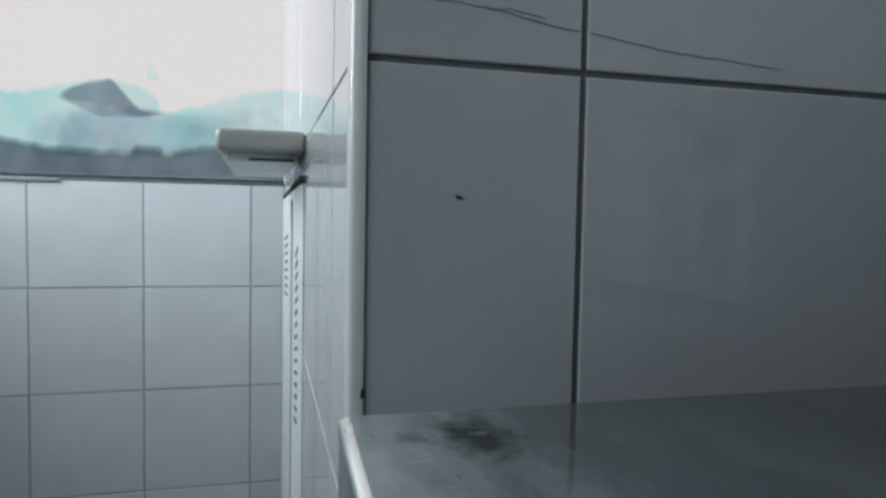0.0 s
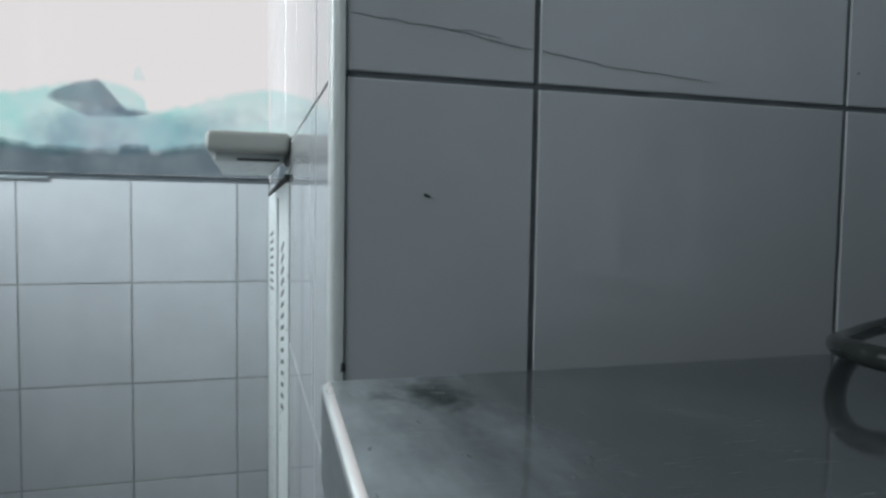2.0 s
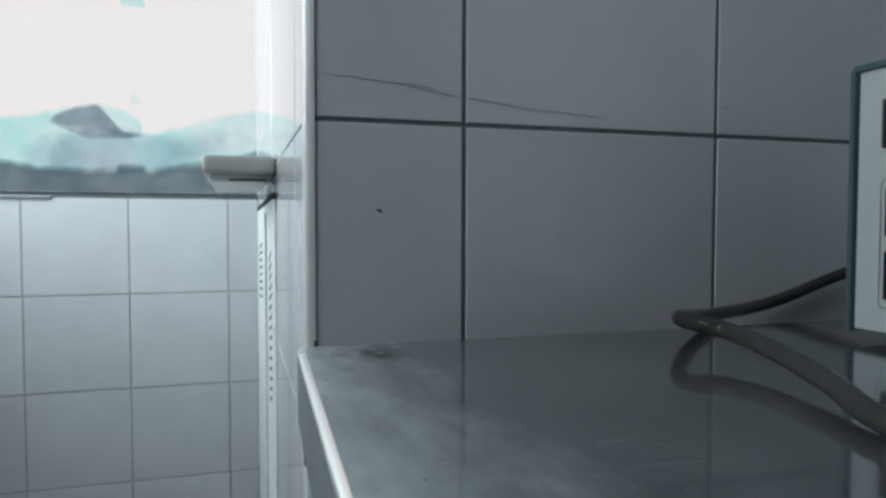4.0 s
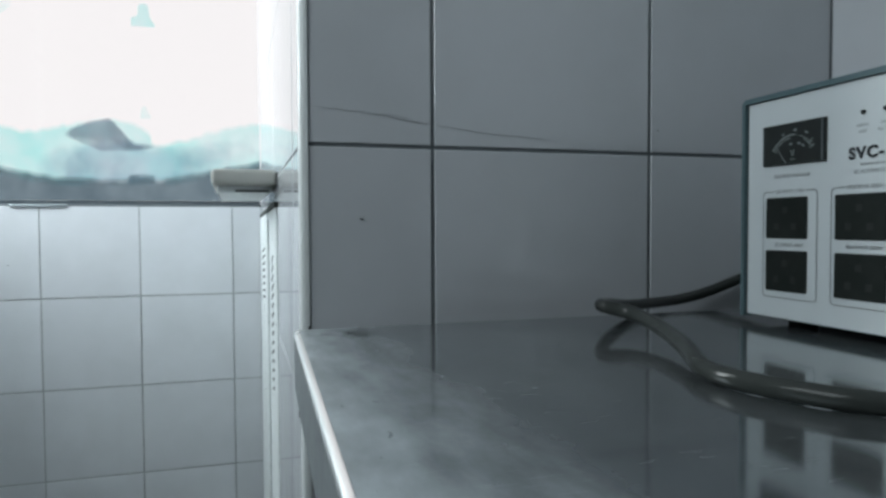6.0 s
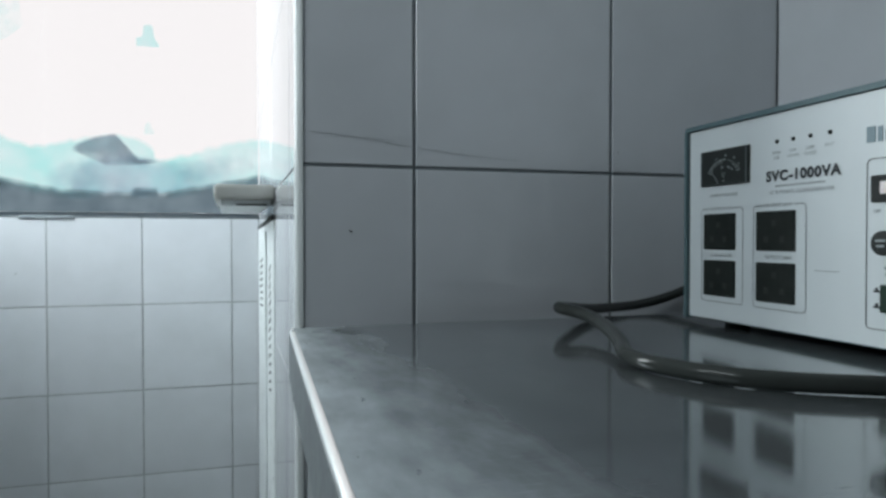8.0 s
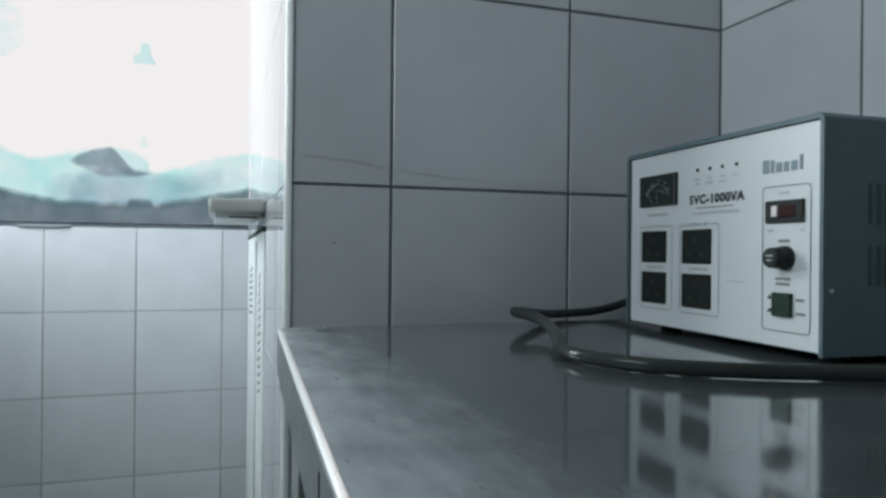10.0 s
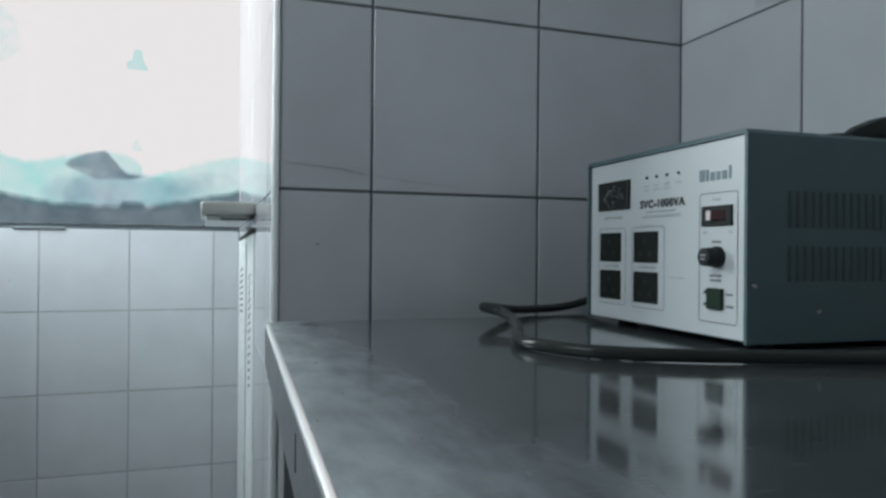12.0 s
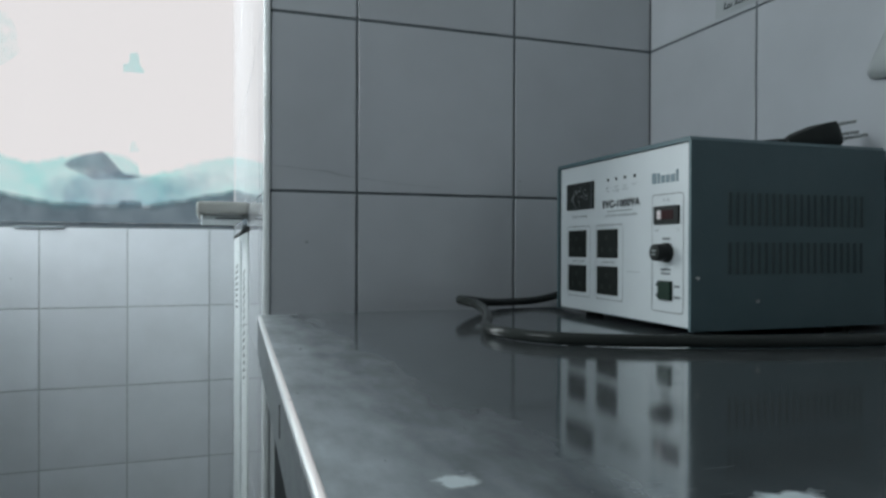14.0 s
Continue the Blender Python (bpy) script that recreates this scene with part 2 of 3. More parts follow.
BRIGHT = simple("polished_steel", (0.92, 0.93, 0.93), (0.84, 0.86, 0.86), 0.27, 0.30, 1.0, scale=12, stretch=(1, 0.3, 1))
NICKEL = simple("nickel", (0.42, 0.44, 0.43), (0.34, 0.36, 0.35), 0.22, 0.35, 1.0, scale=80)
OFFWHITE = simple("dull_white_plastic", (0.58, 0.61, 0.61), (0.54, 0.57, 0.57), 0.4, 0.5, scale=25)
PAPER = simple("paper", (0.50, 0.53, 0.54), (0.46, 0.49, 0.50), 0.8, scale=20)
FILM_GREY = film_material("grey_film", (0.125, 0.18, 0.215), (0.23, 0.30, 0.34), 14, 0.3)
FILM_CYAN = film_material("cyan_film", (0.50, 0.885, 0.87), (0.84, 0.95, 0.96), 7, 0.6)
FILM_PALE = film_material("pale_cyan_film", (0.74, 0.94, 0.93), (1.0, 1.0, 1.0), 16, 0.9)
FILM_MID = film_material("blue_grey_film", (0.50, 0.55, 0.63), (0.70, 0.77, 0.84), 15, 0.5)
FILM_PEAK = film_material("slate_film", (0.36, 0.375, 0.43), (0.50, 0.50, 0.56), 20, 0.3)
for m, level in ((RED, 0.15), (GREEN, 0.2), (CASING, 0.35)):
    m.node_tree.nodes["Principled BSDF"].inputs["Specular IOR Level"].default_value = level
GLASS = glass_material()
GLOW = glow_material()


# ---- building tools ----
def thing(name, place, label, category, group="", kind=""):
    ob = new(name)
    ob.location = place
    ob.empty_display_size = 0.02
    return tagged(ob, label, category, group, kind)


def base_of(ob):
    while ob.parent:
        ob = ob.parent
    return ob.location


def part(name, bm, mat, parent, label="", smooth=False):
    """Links a bmesh, given in world places, as one mesh under its thing or part."""
    bmesh.ops.recalc_face_normals(bm, faces=bm.faces)
    if parent:
        bmesh.ops.translate(bm, verts=bm.verts, vec=-Vector(base_of(parent)))
    me = bpy.data.meshes.new(name)
    bm.to_mesh(me)
    bm.free()
    me.materials.append(mat)
    if smooth:
        me.polygons.foreach_set("use_smooth", [True] * len(me.polygons))
        me.set_sharp_from_angle(angle=radians(40))
    ob = new(name, me)
    if parent:
        ob.parent = parent
    return tagged(ob, label)


def structure(name, bm, mat, label, category):
    return tagged(part(name, bm, mat, None), label, category, kind="structure")


def block(x0, x1, y0, y1, z0, z1, bevel=0.0, segments=2, bm=None):
    bm = bm or bmesh.new()
    m = Matrix.Translation(((x0 + x1) / 2, (y0 + y1) / 2, (z0 + z1) / 2)) @ Matrix.Diagonal((abs(x1 - x0), abs(y1 - y0), abs(z1 - z0), 1))
    got = bmesh.ops.create_cube(bm, size=1, matrix=m)
    if bevel:
        edges = list({e for v in got["verts"] for e in v.link_edges})
        bmesh.ops.bevel(bm, geom=edges, offset=bevel, segments=segments, affect="EDGES", profile=0.5)
    return bm


def prism(poly, z0, z1, bevel=0.0):
    bm = bmesh.new()
    lo = [bm.verts.new((x, y, z0)) for x, y in poly]
    hi = [bm.verts.new((x, y, z1)) for x, y in poly]
    bm.faces.new(lo[::-1])
    bm.faces.new(hi)
    for i in range(len(poly)):
        j = (i + 1) % len(poly)
        bm.faces.new((lo[i], lo[j], hi[j], hi[i]))
    if bevel:
        bmesh.ops.bevel(bm, geom=list(bm.edges), offset=bevel, segments=2, affect="EDGES", profile=0.5)
    return bm


def loft(rings, closed_ends=True):
    """Skins rings of points that all have the same count."""
    bm = bmesh.new()
    rows = [[bm.verts.new(p) for p in ring] for ring in rings]
    n = len(rows[0])
    for a, b in zip(rows, rows[1:]):
        for i in range(n):
            bm.faces.new((a[i], a[(i + 1) % n], b[(i + 1) % n], b[i]))
    if closed_ends:
        bm.faces.new(rows[0][::-1])
        bm.faces.new(rows[-1])
    return bm


def rod(a, b, r0, r1=None, sides=20, bevel=0.0):
    a, b = Vector(a), Vector(b)
    bm = bmesh.new()
    m = Matrix.Translation((a + b) / 2) @ (b - a).to_track_quat("Z", "Y").to_matrix().to_4x4()
    bmesh.ops.create_cone(bm, cap_ends=True, segments=sides, radius1=r0, radius2=r0 if r1 is None else r1, depth=(b - a).length, matrix=m)
    if bevel:
        rim = [e for e in bm.edges if any(len(f.verts) > 4 for f in e.link_faces)]
        bmesh.ops.bevel(bm, geom=rim, offset=bevel, segments=2, affect="EDGES", profile=0.5)
    return bm


def spline(points, steps=8):
    pts = [Vector(p) for p in points]
    pts = [2 * pts[0] - pts[1]] + pts + [2 * pts[-1] - pts[-2]]
    out = []
    for i in range(1, len(pts) - 2):
        p0, p1, p2, p3 = pts[i - 1 : i + 3]
        for k in range(steps):
            t = k / steps
            out.append(0.5 * (2 * p1 + (p2 - p0) * t + (2 * p0 - 5 * p1 + 4 * p2 - p3) * t * t + (3 * p1 - p0 - 3 * p2 + p3) * t ** 3))
    out.append(pts[-2])
    return out


def tube(points, radius, sides=14, steps=8):
    line = spline(points, steps)
    rings, side = [], Vector((0, 0, 1))
    for i, p in enumerate(line):
        d = (line[min(i + 1, len(line) - 1)] - line[max(i - 1, 0)]).normalized()
        side = (side - d * side.dot(d)).normalized()
        up = d.cross(side)
        rings.append([p + radius * (side * math.cos(2 * math.pi * k / sides) + up * math.sin(2 * math.pi * k / sides)) for k in range(sides)])
    return loft(rings)


# ---- the room ----
COUNTER = 0.907
WALL_Y, WIN_Y, SIDE_X = 0.396, 1.534, 0.621
CEIL = 2.50


def reveal_x(y):
    """The face of the pier beside the window, a little out of square."""
    return 0.1135 + (y - WALL_Y) * 0.0155


floor_ob = structure("floor", block(-0.80, 0.9, -2.35, 1.85, -0.12, 0.0), FLOOR, "plain grey concrete floor of the room", "floor")
structure("ceiling", block(-0.80, 0.9, -2.35, 1.85, CEIL, CEIL + 0.1), PLASTER, "plain off-white plaster ceiling", "ceiling")
wall_end = structure("wall_end", prism([(reveal_x(0.399) + 0.006, 0.3975), (0.75, 0.3975), (0.75, 0.60), (reveal_x(0.60) + 0.0025, 0.60)], 0, CEIL), GROUT,
                     "tiled end wall with dark grout behind the worktop", "wall")
wall_pier = structure("wall_reveal", prism([(reveal_x(0.60) + 0.0008, 0.60), (0.75, 0.60), (0.75, 1.80), (reveal_x(1.80) + 0.0008, 1.80)], 0, CEIL), WHITE_GROUT,
                      "glossy white tiled side of the pier beside the window", "wall")
wall_side = structure("wall_side", block(SIDE_X + 0.0015, 0.75, -2.2, 0.3975, 0, CEIL), GROUT, "white tiled side wall along the worktop", "wall")
structure("wall_back", block(-0.79, 0.75, -2.32, -2.2, 0, CEIL), PLASTER, "plain plaster wall closing the room", "wall")

# wall with the window: parapet, lintel and the strip beside the opening
SILL = 1.024
wall_window = structure("wall_window", block(-0.65, reveal_x(WIN_Y) + 0.002, WIN_Y + 0.0013, WIN_Y + 0.14, 0, SILL - 0.002), PALE_GROUT, "white tiled parapet below the window", "wall")
structure("wall_lintel", block(-0.65, reveal_x(WIN_Y) + 0.001, WIN_Y + 0.001, WIN_Y + 0.14, 2.2, CEIL), PLASTER, "plain plaster lintel over the window", "wall")

# unseen wall opposite; its two openings are added and sized to shape light
LX = -0.65
bm = block(LX - 0.14, LX, -2.2, -0.40, 0, CEIL)
for y0, y1, z0, z1 in ((-0.40, 0.24, 0, 1.26), (-0.40, 0.24, 2.14, CEIL), (0.24, 0.92, 0, CEIL), (0.92, 1.50, 0, 1.17), (0.92, 1.50, 1.88, CEIL), (1.50, 1.8, 0, CEIL)):
    block(LX - 0.14, LX, y0, y1, z0, z1, bm=bm)
structure("wall_opposite", bm, PLASTER, "plain plaster wall, unseen, with two openings added for lamps", "wall")

# ---- the window ----
window = thing("window_1", (-0.43, WIN_Y + 0.02, SILL), "bright overexposed window with torn tinted film at its foot", "window", kind="structure")
part("window_sill", block(-0.65, reveal_x(WIN_Y), WIN_Y + 0.004, WIN_Y + 0.13, SILL - 0.002, SILL + 0.004, 0.001), SLATE, window, "thin dark aluminium sill")
part("window_frame", block(-0.65, reveal_x(WIN_Y), WIN_Y + 0.030, WIN_Y + 0.05, SILL + 0.004, SILL + 0.012, 0.001), SLATE, window)
part("pane", block(-0.65, reveal_x(WIN_Y) + 0.002, WIN_Y + 0.036, WIN_Y + 0.040, SILL + 0.010, 2.2), GLASS, window)


def film(points, foot, y, wobble, seed, band=0.012, sides=(0.0, 0.0), edge=0.0, low=1.0, rise=0.0):
    """A sheet with an uneven top edge; foot: its lower edge's height, a number or a like row of points.
    It thins out over the band at its top, and over the given widths at its sides."""
    top = spline([(x, 0, z) for x, z in points], 10)
    bm = bmesh.new()
    lay = bm.verts.layers.float.new("film_weight")
    cols = []
    xa, xb = top[0].x, top[-1].x
    for i, p in enumerate(top):
        n = noise.noise(Vector((p.x * 45, seed, 0))) * wobble + noise.noise(Vector((p.x * 160, seed, 3))) * wobble * 0.4
        z0 = foot if isinstance(foot, float) else float(np.interp(p.x, [q[0] for q in foot], [q[1] for q in foot]))
        z1 = max(p.z + n, z0 + 0.0005)
        side = 1.0
        if sides[0]:
            side = min(side, (p.x - xa) / sides[0])
        if sides[1]:
            side = min(side, (xb - p.x) / sides[1])
        col = []
        for z, d in ((z0, low), (z0 + (min(rise, 0.9 * max(0.0, z1 - band - z0)) or 0.4 * max(0.0, z1 - band - z0)), 1.0 if rise else 0.4 * low + 0.6), (max(z0, z1 - band), 1.0), (max(z0, z1 - band * 0.5), 0.6 + 0.4 * edge), (z1, edge)):
            v = bm.verts.new((p.x, y, z))
            v[lay] = d * side
            col.append(v)
        cols.append(col)
    for a, b in zip(cols, cols[1:]):
        for k in range(4):
            bm.faces.new((a[k], b[k], b[k + 1], a[k + 1]))
    return bm


FY = WIN_Y + 0.028
END = reveal_x(FY) - 0.001
part("cyan_film", film([(-0.62, 1.20), (-0.50, 1.225), (-0.428, 1.213), (-0.384, 1.194), (-0.334, 1.193), (-0.263, 1.211), (-0.191, 1.222), (-0.136, 1.211), (-0.110, 1.192), (-0.100, 1.166), (-0.031, 1.182), (0.026, 1.203), (END, 1.224)],
                       [(-0.62, 1.082), (-0.43, 1.091), (-0.3, 1.066), (-0.06, 1.070), (0.034, 1.088), (END, 1.108)], FY, 0.007, 1, 0.020, low=0.0, rise=0.022), FILM_CYAN, window, "pale cyan translucent film")
part("middle_film", film([(-0.36, 1.120), (-0.28, 1.160), (-0.17, 1.178), (-0.10, 1.166), (-0.031, 1.166), (0.03, 1.178), (END, 1.196)],
                         [(-0.36, 1.074), (-0.27, 1.068), (-0.06, 1.072), (0.034, 1.090), (END, 1.110)], FY - 0.002, 0.004, 5, 0.03, (0.13, 0.26), low=0.0, rise=0.020), FILM_MID, window, "blue-grey translucent film")
part("grey_film", film([(-0.62, 1.105), (-0.5, 1.118), (-0.427, 1.114), (-0.365, 1.102), (-0.301, 1.091), (-0.190, 1.087), (-0.160, 1.088), (-0.150, 1.096), (-0.105, 1.097), (-0.096, 1.087), (-0.059, 1.094), (0.034, 1.112), (END, 1.132)], SILL + 0.012, FY - 0.004, 0.004, 9, 0.022, (0.0, 0.0), 0.2), FILM_GREY, window, "dark grey translucent film")
part("peaked_film", film([(-0.285, 1.188), (-0.243, 1.208), (-0.205, 1.218), (-0.191, 1.220), (-0.172, 1.200), (-0.146, 1.170), (-0.120, 1.164), (-0.09, 1.163)],
                         [(-0.285, 1.178), (-0.21, 1.146), (-0.139, 1.148), (-0.09, 1.158)], FY - 0.006, 0.002, 13, 0.010, (0.02, 0.05), 0.1, 0.3), FILM_PEAK, window, "slate grey peaked scrap of film")
part("film_scrap", film([(-0.145, 1.447), (-0.132, 1.455), (-0.128, 1.477), (-0.111, 1.478), (-0.106, 1.452), (-0.096, 1.434)], 1.428, FY, 0.001, 21, 0.004), FILM_CYAN, window, "small scrap of cyan film")
part("film_scrap", film([(-0.130, 1.232), (-0.126, 1.250), (-0.118, 1.254), (-0.112, 1.238), (-0.106, 1.226)], 1.222, FY, 0.002, 23, 0.008, (0.004, 0.004)), FILM_PALE, window, "faint scrap of cyan film")
part("film_scrap", film([(-0.46, 1.590), (-0.435, 1.575), (-0.412, 1.552), (-0.396, 1.545), (-0.384, 1.505), (-0.378, 1.470)], [(-0.46, 1.40), (-0.41, 1.425), (-0.378, 1.455)], FY, 0.008, 25, 0.03, (0.0, 0.012)), FILM_PALE, window, "faint torn scrap of cyan film")
part("latch_plate", block(-0.385, -0.276, WIN_Y - 0.004, WIN_Y + 0.012, SILL - 0.004, SILL + 0.003, 0.0015), ALUMINIUM, window, "flat grey metal strip")

backdrop = structure("backdrop", block(-1.6, 0.6, 1.90, 1.92, 0.3, 3.4), GLOW, "blank bright overcast sky outside the window", "sky")

# ---- pier corner trim ----
poly = [(0.1125 + 0.0062 * (1 - math.cos(a)), WALL_Y - 0.0012 + 0.0062 * (1 - math.sin(a))) for a in [i * math.pi / 16 for i in range(9)]]
tagged(part("trim", prism(poly + [(0.1187, 0.410), (0.1125, 0.410)], 0.0, CEIL), TRIM, None, smooth=True),
       "white rounded plastic corner trim on the tiled pier", "trim", kind="structure")

# ---- worktop ----
END_Y = 0.336


def edge_x(y):
    return 0.1013 - 0.0445 * (END_Y - y)


counter = thing("worktop", (0.35, -0.8, 0.871), "scratched grey steel worktop with a rolled bright front edge", "worktop")
ROLL = 0.0036
STATIONS = (-2.15, -1.2, -0.4, 0.1, 0.3, END_Y - 0.0012, END_Y)
top, rim, lip = [], [], []
for y in STATIONS:
    x0, z = edge_x(y), COUNTER - (0.0012 if y == END_Y else 0)
    top.append([(SIDE_X - 0.001, y, z), (SIDE_X - 0.001, y, z - 0.03), (x0 + ROLL + 0.0001, y, z - 0.03), (x0 + ROLL + 0.0001, y, z)])
    arc = [(x0 + ROLL * (1 - math.cos(a)), y, z - 0.0034 * (1 - math.sin(a))) for a in [k * math.pi / 20 for k in range(11)]]
    rim.append(arc + [(x0 + ROLL, y, z - 0.0037), (x0 + 0.0002, y, z - 0.0037)])
    lip.append([(x0 + 0.0003, y, z - 0.0038), (x0 + ROLL - 0.0001, y, z - 0.0038), (x0 + ROLL - 0.0001, y, z - 0.042), (x0 + 0.002, y, z - 0.042), (x0 + 0.0003, y, z - 0.040)])
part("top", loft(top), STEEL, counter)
part("rolled_edge", loft(rim), BRIGHT, counter, "polished bright rolled edge", smooth=True)
part("fascia", loft(lip), FASCIA, counter, "dull grey steel fascia")
for y, z0, z1 in ((-0.040, 0.880, 0.897), (0.268, 0.8655, 0.8690)):
    part("slit", prism([(edge_x(y) - 0.0001, y - 0.0012), (edge_x(y) + 0.001, y - 0.0012), (edge_x(y) + 0.001, y + 0.0012), (edge_x(y) - 0.0001, y + 0.0012)], z0, z1), DARK, counter, "dark slit in the fascia")

# ---- base cabinet under the worktop ----
def front(y0, y1, off, deep):
    return [(edge_x(y0) + off, y0), (edge_x(y0) + off + deep, y0), (edge_x(y1) + off + deep, y1), (edge_x(y1) + off, y1)]


cabinet = thing("base_cabinet", (0.35, -0.8, 0.0), "grey laminate base cabinet under the steel worktop", "cabinet")
# near-black body: shade of the open space below the fascia, as colour
part("body", prism([(edge_x(-2.1) + 0.05, -2.1), (SIDE_X - 0.003, -2.1), (SIDE_X - 0.003, END_Y - 0.004), (edge_x(END_Y) + 0.05, END_Y - 0.004)], 0.0, 0.862), DARK, cabinet, "near-black carcass painting the shaded space under the worktop")
part("post", prism(front(0.292, 0.329, 0.014, 0.030), 0.0, 0.8635, 0.001), CABINET, cabinet)
part("post", prism(front(0.216, 0.2895, 0.011, 0.030), 0.0, 0.8635, 0.001), CABINET, cabinet)
for y0, y1 in ((-0.46, 0.02), (-0.96, -0.475), (-1.46, -0.975), (-2.05, -1.475)):
    part("door", prism(front(y0, y1, 0.012, 0.018), 0.06, 0.858, 0.0015), CABINET, cabinet)

# ---- louvred panel on the pier ----
PY0, PY1, PTOP = 0.785, 1.528, 1.000
louvre = thing("louvred_panel", (reveal_x(1.1), 1.1, 0.0), "white enamelled panel with two columns of punched louvres", "panel")


def on_pier(y0, y1, out, deep):
    return [(reveal_x(y0) - out, y0), (reveal_x(y0) - out + deep, y0), (reveal_x(y1) - out + deep, y1), (reveal_x(y1) - out, y1)]


def raised(bm):
    """Lifts the upper edge of the panel a little towards its near end."""
    for v in bm.verts:
        if v.co.z > 0.9:
            v.co.z += (1.50 - v.co.y) * 0.008
    return bm


outer = [(reveal_x(PY1) - 0.003, PY1), (reveal_x(PY0 + 0.04) - 0.003, PY0 + 0.04), (reveal_x(PY0) - 0.0008, PY0)]
part("sheet", raised(prism(outer + [(reveal_x(PY0) - 0.0002, PY0), (reveal_x(PY1) - 0.0002, PY1)], 0.0, PTOP - 0.004)), ENAMEL, louvre)
part("cap", raised(prism(on_pier(PY0, 1.50, 0.004, 0.0038), PTOP - 0.002, PTOP + 0.004, 0.0005)), DARK, louvre, "dark strip along the panel's top")
part("fold", prism(on_pier(0.99, 1.02, 0.006, 0.003), 0.0, PTOP - 0.012, 0.001), ENAMEL, louvre)
# raised grey blocks on the sheet paint the shade inside its louvres
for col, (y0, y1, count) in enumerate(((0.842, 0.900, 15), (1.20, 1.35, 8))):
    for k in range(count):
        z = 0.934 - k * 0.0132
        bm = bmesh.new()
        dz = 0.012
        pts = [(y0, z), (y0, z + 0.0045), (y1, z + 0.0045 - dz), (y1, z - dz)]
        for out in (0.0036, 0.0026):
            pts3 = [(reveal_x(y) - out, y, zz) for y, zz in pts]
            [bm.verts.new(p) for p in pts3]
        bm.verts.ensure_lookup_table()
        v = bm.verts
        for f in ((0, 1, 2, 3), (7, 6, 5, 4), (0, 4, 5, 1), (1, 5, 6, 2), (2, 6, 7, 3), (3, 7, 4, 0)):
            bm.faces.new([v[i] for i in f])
        part("louvre", bm, LOUVRE_SHADE, louvre, "grey block painting the shade in a louvre" if k == 0 else "")

# ---- cream shelf box on the pier ----
shelf = thing("wall_shelf", (0.08, 0.88, 1.02), "cream plastic shelf box fixed to the tiled pier by the window", "shelf")
SX1 = reveal_x(0.88) - 0.001
part("top_tray", block(0.039, SX1, 0.770, 1.03, 1.0295, 1.050, 0.006, 4), CREAM, shelf, smooth=True)
part("under_tray", block(0.046, SX1 - 0.006, 0.790, 1.10, 1.021, 1.030, 0.003), ENAMEL, shelf, "paler recessed underside")
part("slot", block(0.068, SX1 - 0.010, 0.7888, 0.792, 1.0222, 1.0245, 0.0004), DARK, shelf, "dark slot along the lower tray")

# ---- voltage regulator ----
FX = 0.412
BY0, BY1, BZ0, BZ1 = 0.045, 0.2705, 0.912, 1.066
regulator = thing("voltage_regulator", (0.51, 0.156, COUNTER), "teal steel voltage regulator with white front panel on worktop", "voltage regulator")
BX1 = 0.611
# casing: top and two sides folded from one sheet, a little longer than the panel
sheet = [(BY0, BZ0), (BY0, BZ1 - 0.003), (BY0 + 0.003, BZ1), (BY1 - 0.003, BZ1), (BY1, BZ1 - 0.003), (BY1, BZ0), (BY1 - 0.003, BZ0), (BY1 - 0.003, BZ1 - 0.004), (BY1 - 0.004, BZ1 - 0.0035), (BY0 + 0.004, BZ1 - 0.0035), (BY0 + 0.003, BZ1 - 0.004), (BY0 + 0.003, BZ0)]
casing = part("casing", loft([[(x, y, z) for y, z in sheet] for x in (FX - 0.0022, BX1)]), CASING, regulator)
part("chassis", block(FX + 0.003, BX1 - 0.001, BY0 + 0.0035, BY1 - 0.0035, BZ0 + 0.001, BZ1 - 0.0045), CASING, regulator)
panel = part("front_panel", block(FX, FX + 0.003, BY0 + 0.0045, BY1 - 0.0045, BZ0 + 0.002, BZ1 - 0.004, 0.0005), FACE, regulator, "white painted front panel")
for y in (BY0 + 0.022, BY1 - 0.025):
    for x in (FX + 0.03, BX1 - 0.03):
        part("foot", rod((x, y, COUNTER - 0.0015), (x, y, BZ0 + 0.001), 0.009, 0.010, 20, 0.001), BLACK, regulator, "black rubber foot")
# vents as raised dark blocks on the side sheet, painting the shade inside slots
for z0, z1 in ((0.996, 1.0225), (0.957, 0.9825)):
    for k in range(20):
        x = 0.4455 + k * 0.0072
        part("vent_slot", block(x, x + 0.0026, BY0 - 0.0007, BY0 + 0.001, z0, z1, 0.0003, 1), VENT_SHADE, casing)
for x, z in ((0.416, 0.954), (0.474, 0.935)):
    part("screw", rod((x, BY0 + 0.001, z), (x, BY0 - 0.0014, z), 0.0020, 0.0016, 12), NICKEL, casing, "small bright screw")


def plate(name, y0, y1, z0, z1, out, deep, mat, parent, label="", bevel=0.0005):
    """A block on the front panel: y0 is its viewer's left side."""
    return part(name, block(FX - out, FX - out + deep, y1, y0, z0, z1, bevel), mat, parent, label)


